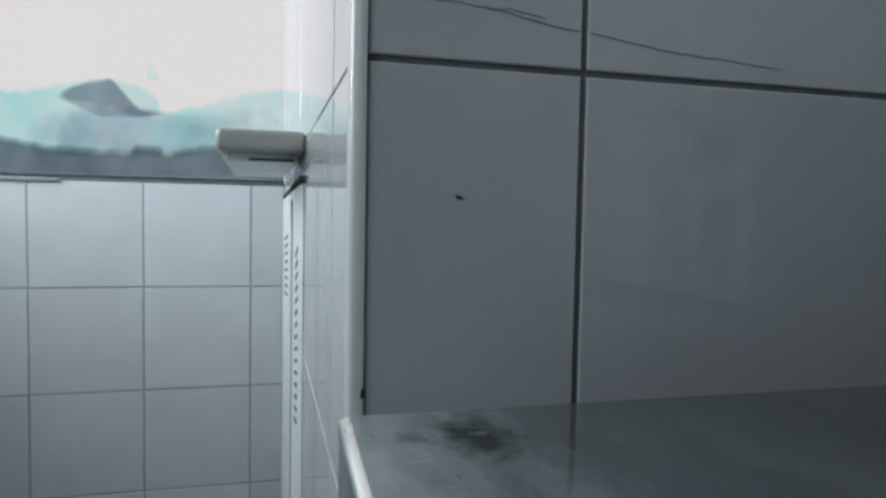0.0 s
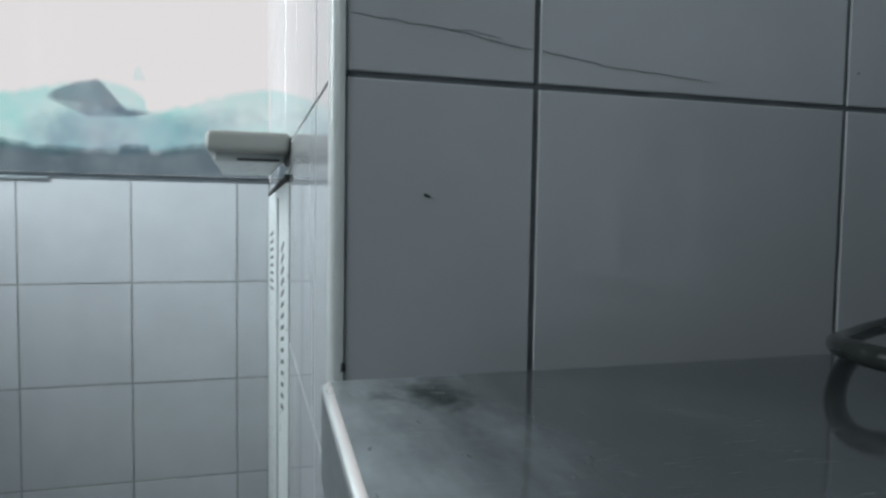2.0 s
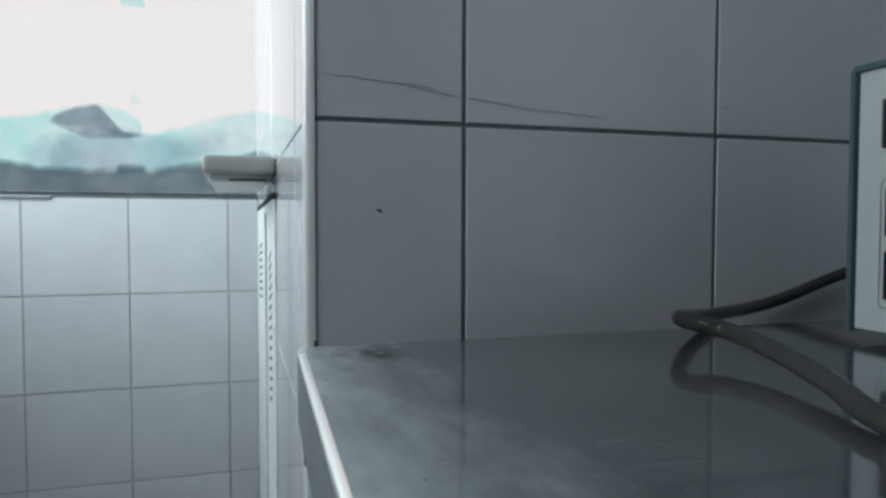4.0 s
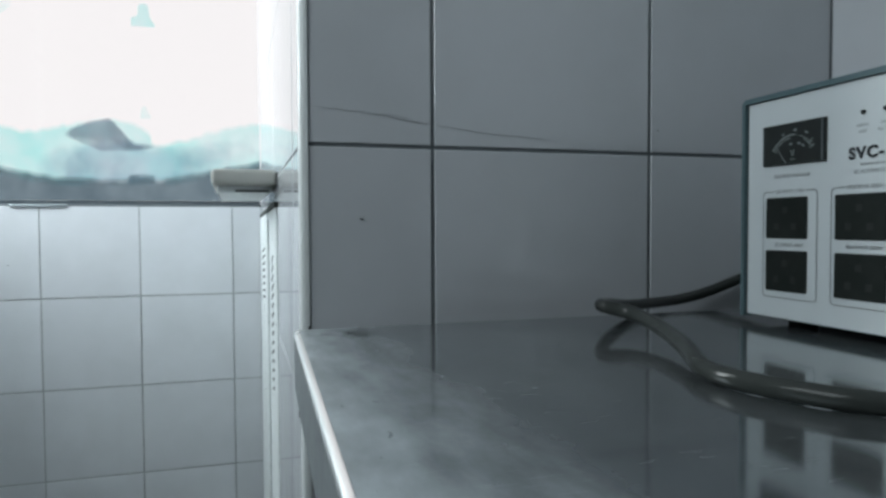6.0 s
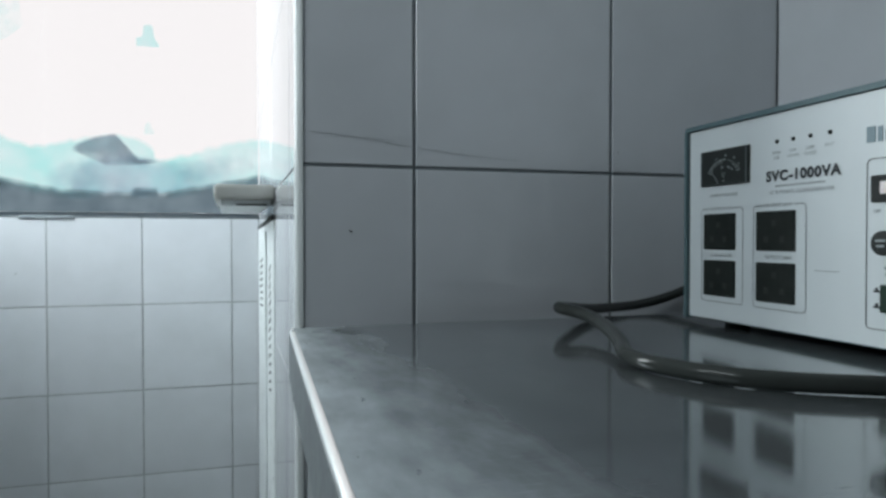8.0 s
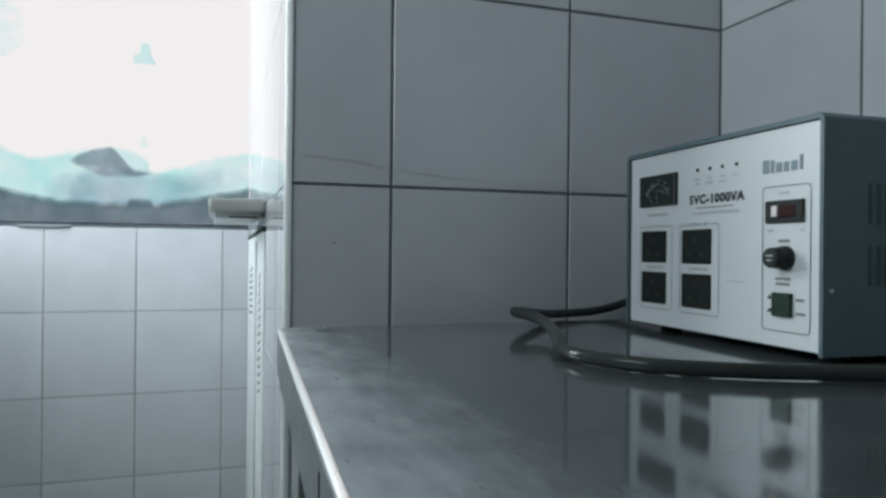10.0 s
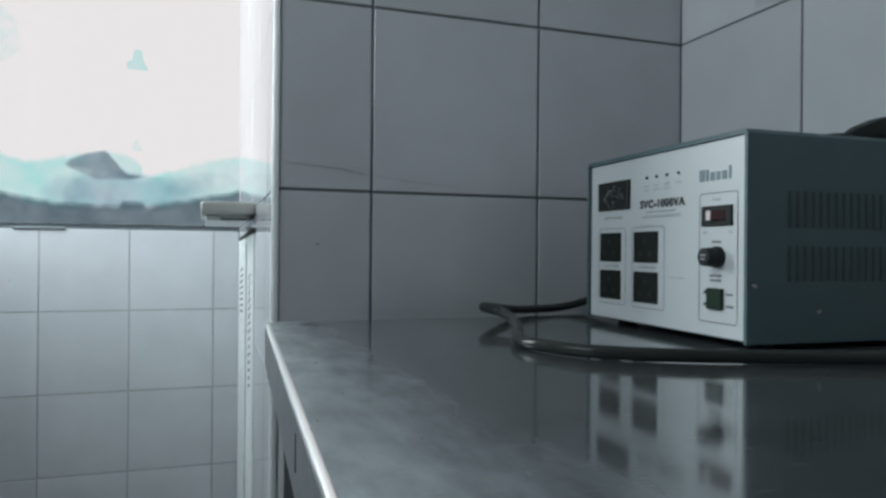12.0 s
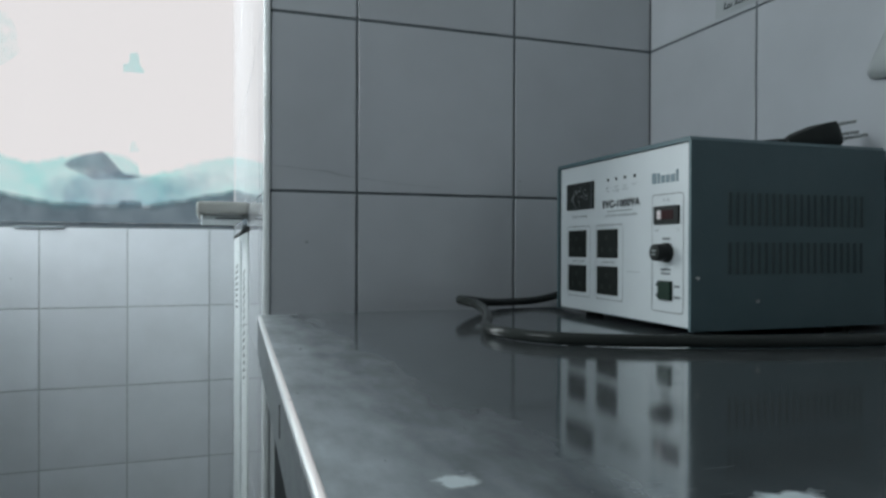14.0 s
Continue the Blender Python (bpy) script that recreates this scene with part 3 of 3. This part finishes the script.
def outline(name, y0, y1, z0, z1, w, parent, gap=None):
    """A printed rounded frame, with a break at its top for the caption."""
    r = 0.003
    pts = []
    for cy, cz, a0 in ((y0 - r, z0 + r, 180), (y1 + r, z0 + r, 270), (y1 + r, z1 - r, 0), (y0 - r, z1 - r, 90)):
        for k in range(6):
            a = radians(a0 + 90 * k / 5)
            pts.append((cy - r * math.cos(a), cz + r * math.sin(a)))
    if gap:
        pts = pts[18:] + pts[:18]
        pts = [(gap[0], z1)] + pts[0:] + [(gap[1], z1)]
    else:
        pts.append(pts[0])
    bm = bmesh.new()
    prev = None
    for i, (y, z) in enumerate(pts):
        a, b = Vector(pts[max(i - 1, 0)]), Vector(pts[min(i + 1, len(pts) - 1)])
        d = (b - a).normalized()
        n = Vector((-d.y, d.x)) * w / 2
        row = [bm.verts.new((FX - 0.0004, y + n.x, z + n.y)), bm.verts.new((FX - 0.0004, y - n.x, z - n.y))]
        if prev:
            bm.faces.new((prev[0], row[0], row[1], prev[1]))
        prev = row
    return part(name, bm, INK, parent)


def lettering(words, y_left, z_base, height, width, mat, parent, out=0.0005, bold=0.0, spacing=1.0):
    """Printed words on the front panel, read from the room."""
    cu = bpy.data.curves.new("caption", "FONT")
    cu.body, cu.size, cu.offset, cu.space_character = words, 1.0, bold, spacing
    ob = bpy.data.objects.new("caption", cu)
    scene.collection.objects.link(ob)
    bpy.context.view_layer.update()
    me = bpy.data.meshes.new_from_object(ob.evaluated_get(bpy.context.evaluated_depsgraph_get()))
    bpy.data.objects.remove(ob)
    co = np.array([v.co[:] for v in me.vertices])
    lo, hi = co.min(0), co.max(0)
    base = base_of(parent)
    for v in me.vertices:
        u, w = (v.co.x - lo[0]) / (hi[0] - lo[0]), (v.co.y - lo[1]) / (hi[1] - lo[1])
        v.co = (FX - out - base[0], y_left - u * width - base[1], z_base + w * height - base[2])
    me.name = "caption"
    me.materials.append(mat)
    got = new("caption", me)
    got.parent = parent
    return got


def bars(y_left, z, height, widths, mat, parent, gap=0.0012):
    bm = bmesh.new()
    y = y_left
    for w in widths:
        block(FX - 0.0004, FX + 0.0002, y - w, y, z, z + height, bm=bm)
        y -= w + gap
    return part("caption_bar", bm, mat, parent)


# meter
meter = plate("meter", 0.249, 0.196, 1.017, 1.044, 0.0022, 0.003, BLACK, panel, "black analogue voltage meter")
MY, MZ = 0.2215, 1.0175


def scale_arc(r, a0, a1, w):
    bm = bmesh.new()
    prev = None
    for k in range(21):
        a = radians(a0 + (a1 - a0) * k / 20)
        row = [bm.verts.new((FX - 0.0025, MY - q * 1.12 * math.cos(a), MZ + q * math.sin(a))) for q in (r, r + w)]
        if prev:
            bm.faces.new((prev[0], row[0], row[1], prev[1]))
        prev = row
    part("scale_arc", bm, WHITE_INK, meter, "thin white printed scale")


scale_arc(0.0180, 148, 84, 0.0008)
scale_arc(0.0163, 148, 96, 0.0005)
scale_arc(0.0178, 80, 40, 0.0003)
scale_arc(0.0163, 62, 36, 0.0005)
# end ticks, printed figures over the scale and a fainter row under it
for turn, r0, r1 in ((148, 0.0150, 0.0195), (44, 0.0168, 0.0205), (34, 0.0150, 0.0190), (112, 0.0203, 0.0213), (86, 0.0206, 0.0220), (62, 0.0206, 0.0218), (98, 0.0120, 0.0133), (70, 0.0125, 0.0138), (54, 0.0126, 0.0138)):
    bm = bmesh.new()
    a = radians(turn)
    t = 0.0003 if r1 - r0 > 0.002 else 0.0013
    q = [(MY - rad * 1.12 * math.cos(a) + sgn * t * math.sin(a), MZ + rad * math.sin(a) + sgn * t * math.cos(a)) for rad, sgn in ((r0, 1), (r1, 1), (r1, -1), (r0, -1))]
    bm.faces.new([bm.verts.new((FX - 0.0025, y, z)) for y, z in q])
    part("scale_mark", bm, WHITE_INK if r1 - r0 > 0.002 else PALE_INK, meter)
part("needle", rod((FX - 0.0028, 0.2275, 1.0180), (FX - 0.0028, 0.2365, 1.0295), 0.0003, 0.0002, 6), PALE_INK, meter, "fine pale needle")
lettering("V", 0.2237, 1.0218, 0.0042, 0.0036, WHITE_INK, meter, 0.0026)
part("scale_mark", block(FX - 0.0027, FX - 0.0022, 0.2203, 0.2237, 1.0198, 1.0203), WHITE_INK, meter)
part("bezel", block(FX - 0.0027, FX - 0.001, 0.2476, 0.2488, 1.0172, 1.0438, 0.0003), SLATE, meter)
part("bezel", block(FX - 0.0027, FX - 0.001, 0.1972, 0.1984, 1.0172, 1.0438, 0.0003), SLATE, meter)
lettering("OUTPUT VOLTAGE", 0.240, 1.0085, 0.0021, 0.031, INK, panel)
for y, words in ((0.170, ("NORMAL", "WORK")), (0.1555, ("OVER", "VOLTAGE")), (0.141, ("UNDER", "VOLTAGE")), (0.1255, ("DELAY",))):
    part("indicator", rod((FX - 0.0010, y, 1.0425), (FX + 0.001, y, 1.0425), 0.0013, 0.0015, 14), BLACK, panel, "small dark indicator lamp")
    for k, word in enumerate(words):
        w = 0.0014 * len(word)
        lettering(word, y + w / 2, 1.0342 - 0.0036 * k, 0.0018, w, PALE_INK, panel)
lettering("SVC-1000VA", 0.1798, 1.0155, 0.0074, 0.0632, INK, panel, bold=0.045, spacing=1.14)
bars(0.1715, 1.0118, 0.0011, (0.0025, 0.003, 0.002, 0.003, 0.003, 0.002, 0.0035, 0.003, 0.0025, 0.003, 0.002, 0.003, 0.0025), FAINT_INK, panel, 0.0006)
lettering("AC AUTOMATIC VOLTAGE REGULATOR", 0.1762, 1.0070, 0.0023, 0.0545, PALE_INK, panel)
# brand mark as plain shapes
for y, w, h in ((0.101, 0.0056, 0.0092), (0.0936, 0.0030, 0.0086), (0.0885, 0.0046, 0.0064), (0.0818, 0.0042, 0.0064), (0.0753, 0.0050, 0.0064), (0.0680, 0.0024, 0.0096)):
    plate("brand_shape", y, y - w, 1.0322, 1.0322 + h, 0.0005, 0.0008, BLUE_INK, panel, "blue-grey brand mark shape", 0.0)
# socket groups
for y0, y1, gap in ((0.250, 0.203, (0.240, 0.212)), (0.192, 0.144, (0.181, 0.155))):
    outline("printed_frame", y0, y1, 0.928, 0.9995, 0.00045, panel, (y0 - 0.010, y1 + 0.010))
    for row, (z0, z1) in enumerate(((0.968, 0.9955), (0.9325, 0.9600))):
        sy0, sy1 = y0 - 0.0030, y0 - 0.0390
        sock = plate("socket", sy0, sy1, z0, z1, 0.0014, 0.003, SOCKET, panel, "black square mains socket", 0.001)
        for dy, dz in ((0.018, 0.019), (0.0105, 0.008), (0.0255, 0.008)):
            part("pin_hole", block(FX - 0.0016, FX - 0.0006, sy0 - dy - 0.0022, sy0 - dy + 0.0022, z0 + dz - 0.0022, z0 + dz + 0.0022), BLACK, sock)
        lettering("OUTPUT 110V" if (row == 0 and y0 > 0.2) else "OUTPUT 220V", y0 - 0.0115, 0.9984 if row == 0 else 0.9628, 0.0021, 0.0245, INK, panel)
# control column
outline("printed_frame", 0.1005, 0.0585, 0.9245, 1.0225, 0.00055, panel)
lettering("POWER", 0.0852, 1.0165, 0.0020, 0.0090, PALE_INK, panel)
switch = plate("rocker_switch", 0.0970, 0.0635, 0.9975, 1.0128, 0.0020, 0.003, BLACK, panel, "black rocker switch housing", 0.0008)
part("rocker", prism([(FX - 0.0015, 0.0695), (FX - 0.0024, 0.0695), (FX - 0.0042, 0.0828), (FX - 0.0015, 0.0828)], 1.0014, 1.0092, 0.0003), RED, switch, "dark red translucent rocker")
# near-white block paints the bright reflection on the rocker
part("lit_lens", prism([(FX - 0.0015, 0.0830), (FX - 0.0048, 0.0830), (FX - 0.0042, 0.0887), (FX - 0.0015, 0.0887)], 1.0018, 1.0090, 0.0003), GLINT, switch, "near-white patch painting the glint on the rocker")
lettering("OFF", 0.0958, 0.9915, 0.0020, 0.0048, PALE_INK, panel)
lettering("ON", 0.0668, 0.9915, 0.0020, 0.0034, PALE_INK, panel)
bars(0.086, 0.9845, 0.0019, (0.010,), PALE_INK, panel)
knob = part("fuse_holder", rod((FX + 0.001, 0.0795, 0.9740), (FX - 0.0040, 0.0795, 0.9740), 0.0083, 0.0080, 28, 0.0006), BLACK, panel, "round black fuse holder", smooth=True)
part("fuse_cap", rod((FX - 0.0040, 0.0795, 0.9740), (FX - 0.0135, 0.0795, 0.9740), 0.0074, 0.0068, 28, 0.0008), BLACK, knob, smooth=True)
for k, (dz, w) in enumerate(((0.0008, 0.0062), (-0.0022, 0.0048))):
    part("cap_mark", block(FX - 0.0140, FX - 0.0133, 0.0795 - w / 2, 0.0795 + w / 2, 0.9740 + dz, 0.9753 + dz), WHITE_INK, knob, "pale mark on the cap")
bars(0.0885, 0.9590, 0.0018, (0.006, 0.006), PALE_INK, panel)
bars(0.0880, 0.9555, 0.0018, (0.012,), PALE_INK, panel)
selector = plate("selector_button", 0.0895, 0.0730, 0.9345, 0.9505, 0.0030, 0.004, GREEN, panel, "dark green square push button", 0.0008)
for z in (0.9375, 0.9465):
    plate("pointer_mark", 0.0955, 0.0915, z - 0.0008, z + 0.0004, 0.0005, 0.0008, INK, panel, "", 0.0)
    plate("pointer_mark", 0.0943, 0.0927, z + 0.0004, z + 0.0020, 0.0005, 0.0008, INK, panel, "", 0.0)
bars(0.0705, 0.9455, 0.0018, (0.007,), PALE_INK, panel)
bars(0.0705, 0.9365, 0.0018, (0.008,), PALE_INK, panel)
part("scuff", block(FX - 0.0003, FX + 0.0002, 0.118, 0.137, 0.9560, 0.9564), PALE_INK, panel, "thin grey scuff")

# control column and brand mark, nudged along the panel to fit the camera's view
for ob in panel.children:
    ys = [v.co.y + regulator.location.y for v in ob.data.vertices]
    if (min(ys) + max(ys)) / 2 < 0.11:
        ob.location.y -= 0.0018
# it stands a little askew
regulator.location.x += 0.0014
regulator.rotation_euler.z = -0.023

# ---- power cable ----
ZC = COUNTER + 0.0050
cable = thing("power_cable", (0.30, 0.05, COUNTER), "thick glossy black power cable looped on the worktop before the regulator", "cable")
part("lead", tube([(0.575, 0.350, 0.955), (0.530, 0.382, 0.935), (0.475, 0.384, 0.9175), (0.440, 0.378, ZC), (0.405, 0.362, ZC), (0.360, 0.333, 0.9145), (0.320, 0.299, 0.9205), (0.299, 0.268, 0.9235), (0.306, 0.243, 0.921),
                   (0.300, 0.205, 0.918), (0.284, 0.160, 0.9150), (0.267, 0.122, ZC), (0.268, 0.088, ZC), (0.288, 0.050, ZC), (0.333, 0.020, ZC), (0.385, 0.000, ZC), (0.440, -0.018, ZC), (0.510, -0.032, ZC), (0.580, -0.038, ZC), (0.612, -0.038, ZC)], 0.0046), CABLE, cable, smooth=True)

# ---- plug on top of the regulator ----
plug = thing("mains_plug", (0.545, 0.064, BZ1), "black three-pin mains plug lying on the regulator", "plug")
PLY = 0.064


def plug_ring(x, half_w, z0, z1):
    c = 0.25
    w, h = half_w, z1 - z0
    return [(x, PLY - w, z0 + c * h), (x, PLY - w * (1 - c), z0), (x, PLY + w * (1 - c), z0), (x, PLY + w, z0 + c * h), (x, PLY + w, z1 - c * h), (x, PLY + w * (1 - c), z1), (x, PLY - w * (1 - c), z1), (x, PLY - w, z1 - c * h)]


part("body", loft([plug_ring(0.520, 0.004, BZ1, BZ1 + 0.006), plug_ring(0.530, 0.008, BZ1, BZ1 + 0.011), plug_ring(0.555, 0.012, BZ1, BZ1 + 0.020), plug_ring(0.566, 0.013, BZ1, BZ1 + 0.0225), plug_ring(0.5685, 0.012, BZ1 + 0.001, BZ1 + 0.020), plug_ring(0.574, 0.010, BZ1 + 0.002, BZ1 + 0.010)]), BLACK, plug, smooth=True)
for y, z, x1 in ((PLY, BZ1 + 0.019, 0.603), (PLY - 0.006, BZ1 + 0.0062, 0.609), (PLY + 0.006, BZ1 + 0.0110, 0.613)):
    part("pin", rod((0.565, y, z), (x1 - 0.003, y, z + 0.0068), 0.0016, 0.0015, 12, 0.0003), NICKEL, plug, "nickel-plated pin", smooth=True)
part("lead", tube([(0.524, PLY, BZ1 + 0.0032), (0.512, PLY + 0.01, BZ1 + 0.0032), (0.505, PLY + 0.05, BZ1 + 0.0032), (0.530, PLY + 0.11, BZ1 + 0.0032), (0.575, PLY + 0.14, BZ1 + 0.0032)], 0.003, 10), BLACK, plug, smooth=True)

# ---- side wall: paper label and a white fitting ----
notice = thing("paper_label", (SIDE_X, 0.225, 1.249), "small grey paper label with handwritten words, taped to the tiles", "label")
part("sheet", block(SIDE_X - 0.0006, SIDE_X - 0.0001, 0.150, 0.268, 1.2485, 1.30), PAPER, notice)
for y, w, h in ((0.2545, 0.0016, 0.0085), (0.2515, 0.0050, 0.0018), (0.2490, 0.0014, 0.0048), (0.2462, 0.0014, 0.0050), (0.2437, 0.0016, 0.0046), (0.2365, 0.0024, 0.0088), (0.2325, 0.0046, 0.0020), (0.2290, 0.0015, 0.0060), (0.2258, 0.0016, 0.0052), (0.2228, 0.0014, 0.0085), (0.2195, 0.0038, 0.0018), (0.2165, 0.0015, 0.0058)):
    bm = block(SIDE_X - 0.0011, SIDE_X - 0.0005, y - w, y, 1.2545, 1.2545 + h)
    for v in bm.verts:
        v.co.y -= (v.co.z - 1.2545) * 0.3
    part("writing", bm, INK, notice)
fitting = thing("wall_socket", (SIDE_X, 0.02, 1.16), "white rounded plastic fitting on the tiled wall", "wall fitting")


def fitting_ring(x, inset):
    """A rounded outline, wider at its foot than at its head."""
    c = [(0.071 - inset, 1.1280 + inset), (0.040 - inset, 1.192 - inset), (-0.052 + inset, 1.192 - inset), (-0.082 + inset, 1.1280 + inset)]
    ring = []
    for k, p in enumerate(c):
        q0, q1 = c[k - 1], c[(k + 1) % 4]
        for t in (0.0, 0.25, 0.5, 0.75, 1.0):
            ax, az = p[0] + (q0[0] - p[0]) * 0.14 * (1 - t), p[1] + (q0[1] - p[1]) * 0.14 * (1 - t)
            bx, bz = p[0] + (q1[0] - p[0]) * 0.14 * t, p[1] + (q1[1] - p[1]) * 0.14 * t
            ring.append((x, ax * (1 - t) + bx * t, az * (1 - t) + bz * t))
    return ring


part("plate", loft([fitting_ring(SIDE_X - 0.0001, 0.003), fitting_ring(SIDE_X - 0.002, 0.0035), fitting_ring(SIDE_X - 0.004, 0.006)]), OFFWHITE, fitting, smooth=True)
part("cover", loft([fitting_ring(SIDE_X - 0.003, 0.001), fitting_ring(SIDE_X - 0.007, 0.003), fitting_ring(SIDE_X - 0.011, 0.009), fitting_ring(SIDE_X - 0.013, 0.018)]), OFFWHITE, fitting, smooth=True)

# ---- crack and specks in the end wall's glaze ----
def ribbon(points, width, y, seed):
    line = spline([(x, 0, z) for x, z in points], 12)
    bm = bmesh.new()
    prev = None
    for i, p in enumerate(line):
        s = i / (len(line) - 1)
        dz = noise.noise(Vector((p.x * 130, seed, 0))) * 0.0011 + noise.noise(Vector((p.x * 420, seed, 5))) * 0.0005
        w = width * (0.35 + 0.65 * abs(noise.noise(Vector((p.x * 90, seed, 9)))) * 2) * min(1, 6 * s + 0.2, 6 * (1 - s) + 0.15)
        row = [bm.verts.new((p.x, y, p.z + dz + w)), bm.verts.new((p.x, y, p.z + dz - w)), bm.verts.new((p.x, y + 0.0012, p.z + dz))]
        if prev:
            for a, b in ((0, 1), (1, 2), (2, 0)):
                bm.faces.new((prev[a], row[a], row[b], prev[b]))
        prev = row
    return bm


part("crack", ribbon([(0.1205, 1.0695), (0.151, 1.067), (0.175, 1.065), (0.204, 1.060), (0.2163, 1.0592)], 0.00030, WALL_Y - 0.0002, 1), PALE_INK, wall_end, "fine dark crack in the glaze")
part("crack", ribbon([(0.2197, 1.0588), (0.229, 1.058), (0.259, 1.054), (0.298, 1.0515), (0.325, 1.050)], 0.00022, WALL_Y - 0.0002, 4), PALE_INK, wall_end, "fine dark crack in the glaze")
part("crack", ribbon([(0.168, 1.0655), (0.185, 1.0655), (0.199, 1.063)], 0.00018, WALL_Y - 0.0002, 6), PALE_INK, wall_end, "fine dark crack in the glaze")
part("speck", rod((0.1585, WALL_Y - 0.0005, 0.9834), (0.1615, WALL_Y - 0.0005, 0.9826), 0.0006, 0.0005, 8), INK, wall_end, "small dark speck")
part("speck", rod((0.4270, WALL_Y - 0.0004, 1.0620), (0.4282, WALL_Y - 0.0004, 1.0615), 0.0004, 0.0004, 8), INK, wall_end, "small dark speck")

part("speck", rod((-0.392, WIN_Y - 0.0004, 0.897), (-0.390, WIN_Y - 0.0004, 0.8965), 0.0010, 0.0009, 8), INK, wall_window, "small dark speck")
for z, r in ((0.8985, 0.0016), (0.905, 0.0008), (0.948, 0.0006), (0.962, 0.0005), (0.982, 0.0007), (1.012, 0.0005), (1.0285, 0.0006), (1.041, 0.0010)):
    part("grime", rod((0.1184, WALL_Y - 0.0004, z - r * 1.3), (0.1184, WALL_Y - 0.0004, z + r * 1.3), r * 0.8, r * 0.6, 8), INK, wall_end, "dark grime in the trim joint")

# ---- tiles ----
tile_meshes = {}


def tile_mesh(w, h, mat):
    key = (round(w, 4), round(h, 4), mat.name)
    if key not in tile_meshes:
        c, d = 0.0006, 0.005
        bm = bmesh.new()
        a = [bm.verts.new((u, d, v)) for u, v in ((0, 0), (w, 0), (w, h), (0, h))]
        b = [bm.verts.new((u, c * 0.7, v)) for u, v in ((0, 0), (w, 0), (w, h), (0, h))]
        e = [bm.verts.new((u, 0, v)) for u, v in ((c, c), (w - c, c), (w - c, h - c), (c, h - c))]
        for i in range(4):
            j = (i + 1) % 4
            bm.faces.new((a[i], a[j], b[j], b[i]))
            bm.faces.new((b[i], b[j], e[j], e[i]))
        bm.faces.new(e)
        bmesh.ops.recalc_face_normals(bm, faces=bm.faces)
        me = bpy.data.meshes.new("tile")
        bm.to_mesh(me)
        bm.free()
        me.materials.append(mat)
        tile_meshes[key] = me
    return tile_meshes[key]


def tile_face(wall, origin, angle, us, zs, gap, mat):
    """Lays tiles between the joints us (along the face) and zs; angle turns the face about z (0: it faces -y)."""
    rng = random.Random(len(us) * 31 + len(zs))
    for u0, u1 in zip(us, us[1:]):
        for z0, z1 in zip(zs, zs[1:]):
            ob = new("tile", tile_mesh(u1 - u0 - gap, z1 - z0 - gap, mat))
            turn = Matrix.Rotation(radians(angle), 4, "Z")
            tilt = pose(0, 0, 0, rng.uniform(-0.08, 0.08), 0, rng.uniform(-0.05, 0.05))
            ob.matrix_basis = Matrix.Translation(origin) @ turn @ Matrix.Translation((u0 + gap / 2, rng.uniform(0, 0.0003), z0 + gap / 2)) @ tilt
            ob.parent = wall


ZS = [0.0285 + 0.2025 * k for k in range(5)] + [1.0405 + 0.2025 * k for k in range(8)]
tile_face(wall_end, (0, WALL_Y, 0), 0, [0.1178, 0.2182, 0.4195, SIDE_X + 0.0015], ZS, 0.0032, TILE)
tile_face(wall_side, (SIDE_X, WALL_Y, 0), -90, [0.0005] + [0.1912 + 0.2015 * k for k in range(8)], ZS, 0.0028, TILE)
RA = math.degrees(math.atan(0.0155))
tile_face(wall_pier, (reveal_x(WALL_Y), WALL_Y, 0), -90 - RA, [-1.380, -1.0965, -0.8945, -0.693, -0.4915, -0.290, -0.0945, -0.012], [0.02] + [0.2305 + 0.2025 * k for k in range(12)], 0.0018, TILE)
tile_face(wall_window, (0, WIN_Y, 0), 0, [-0.6495] + [-0.5290 + 0.1985 * k for k in range(4)] + [reveal_x(WIN_Y) - 0.001], [0.02, 0.2235, 0.4230, 0.6220, 0.8220, SILL], 0.0034, TILE)
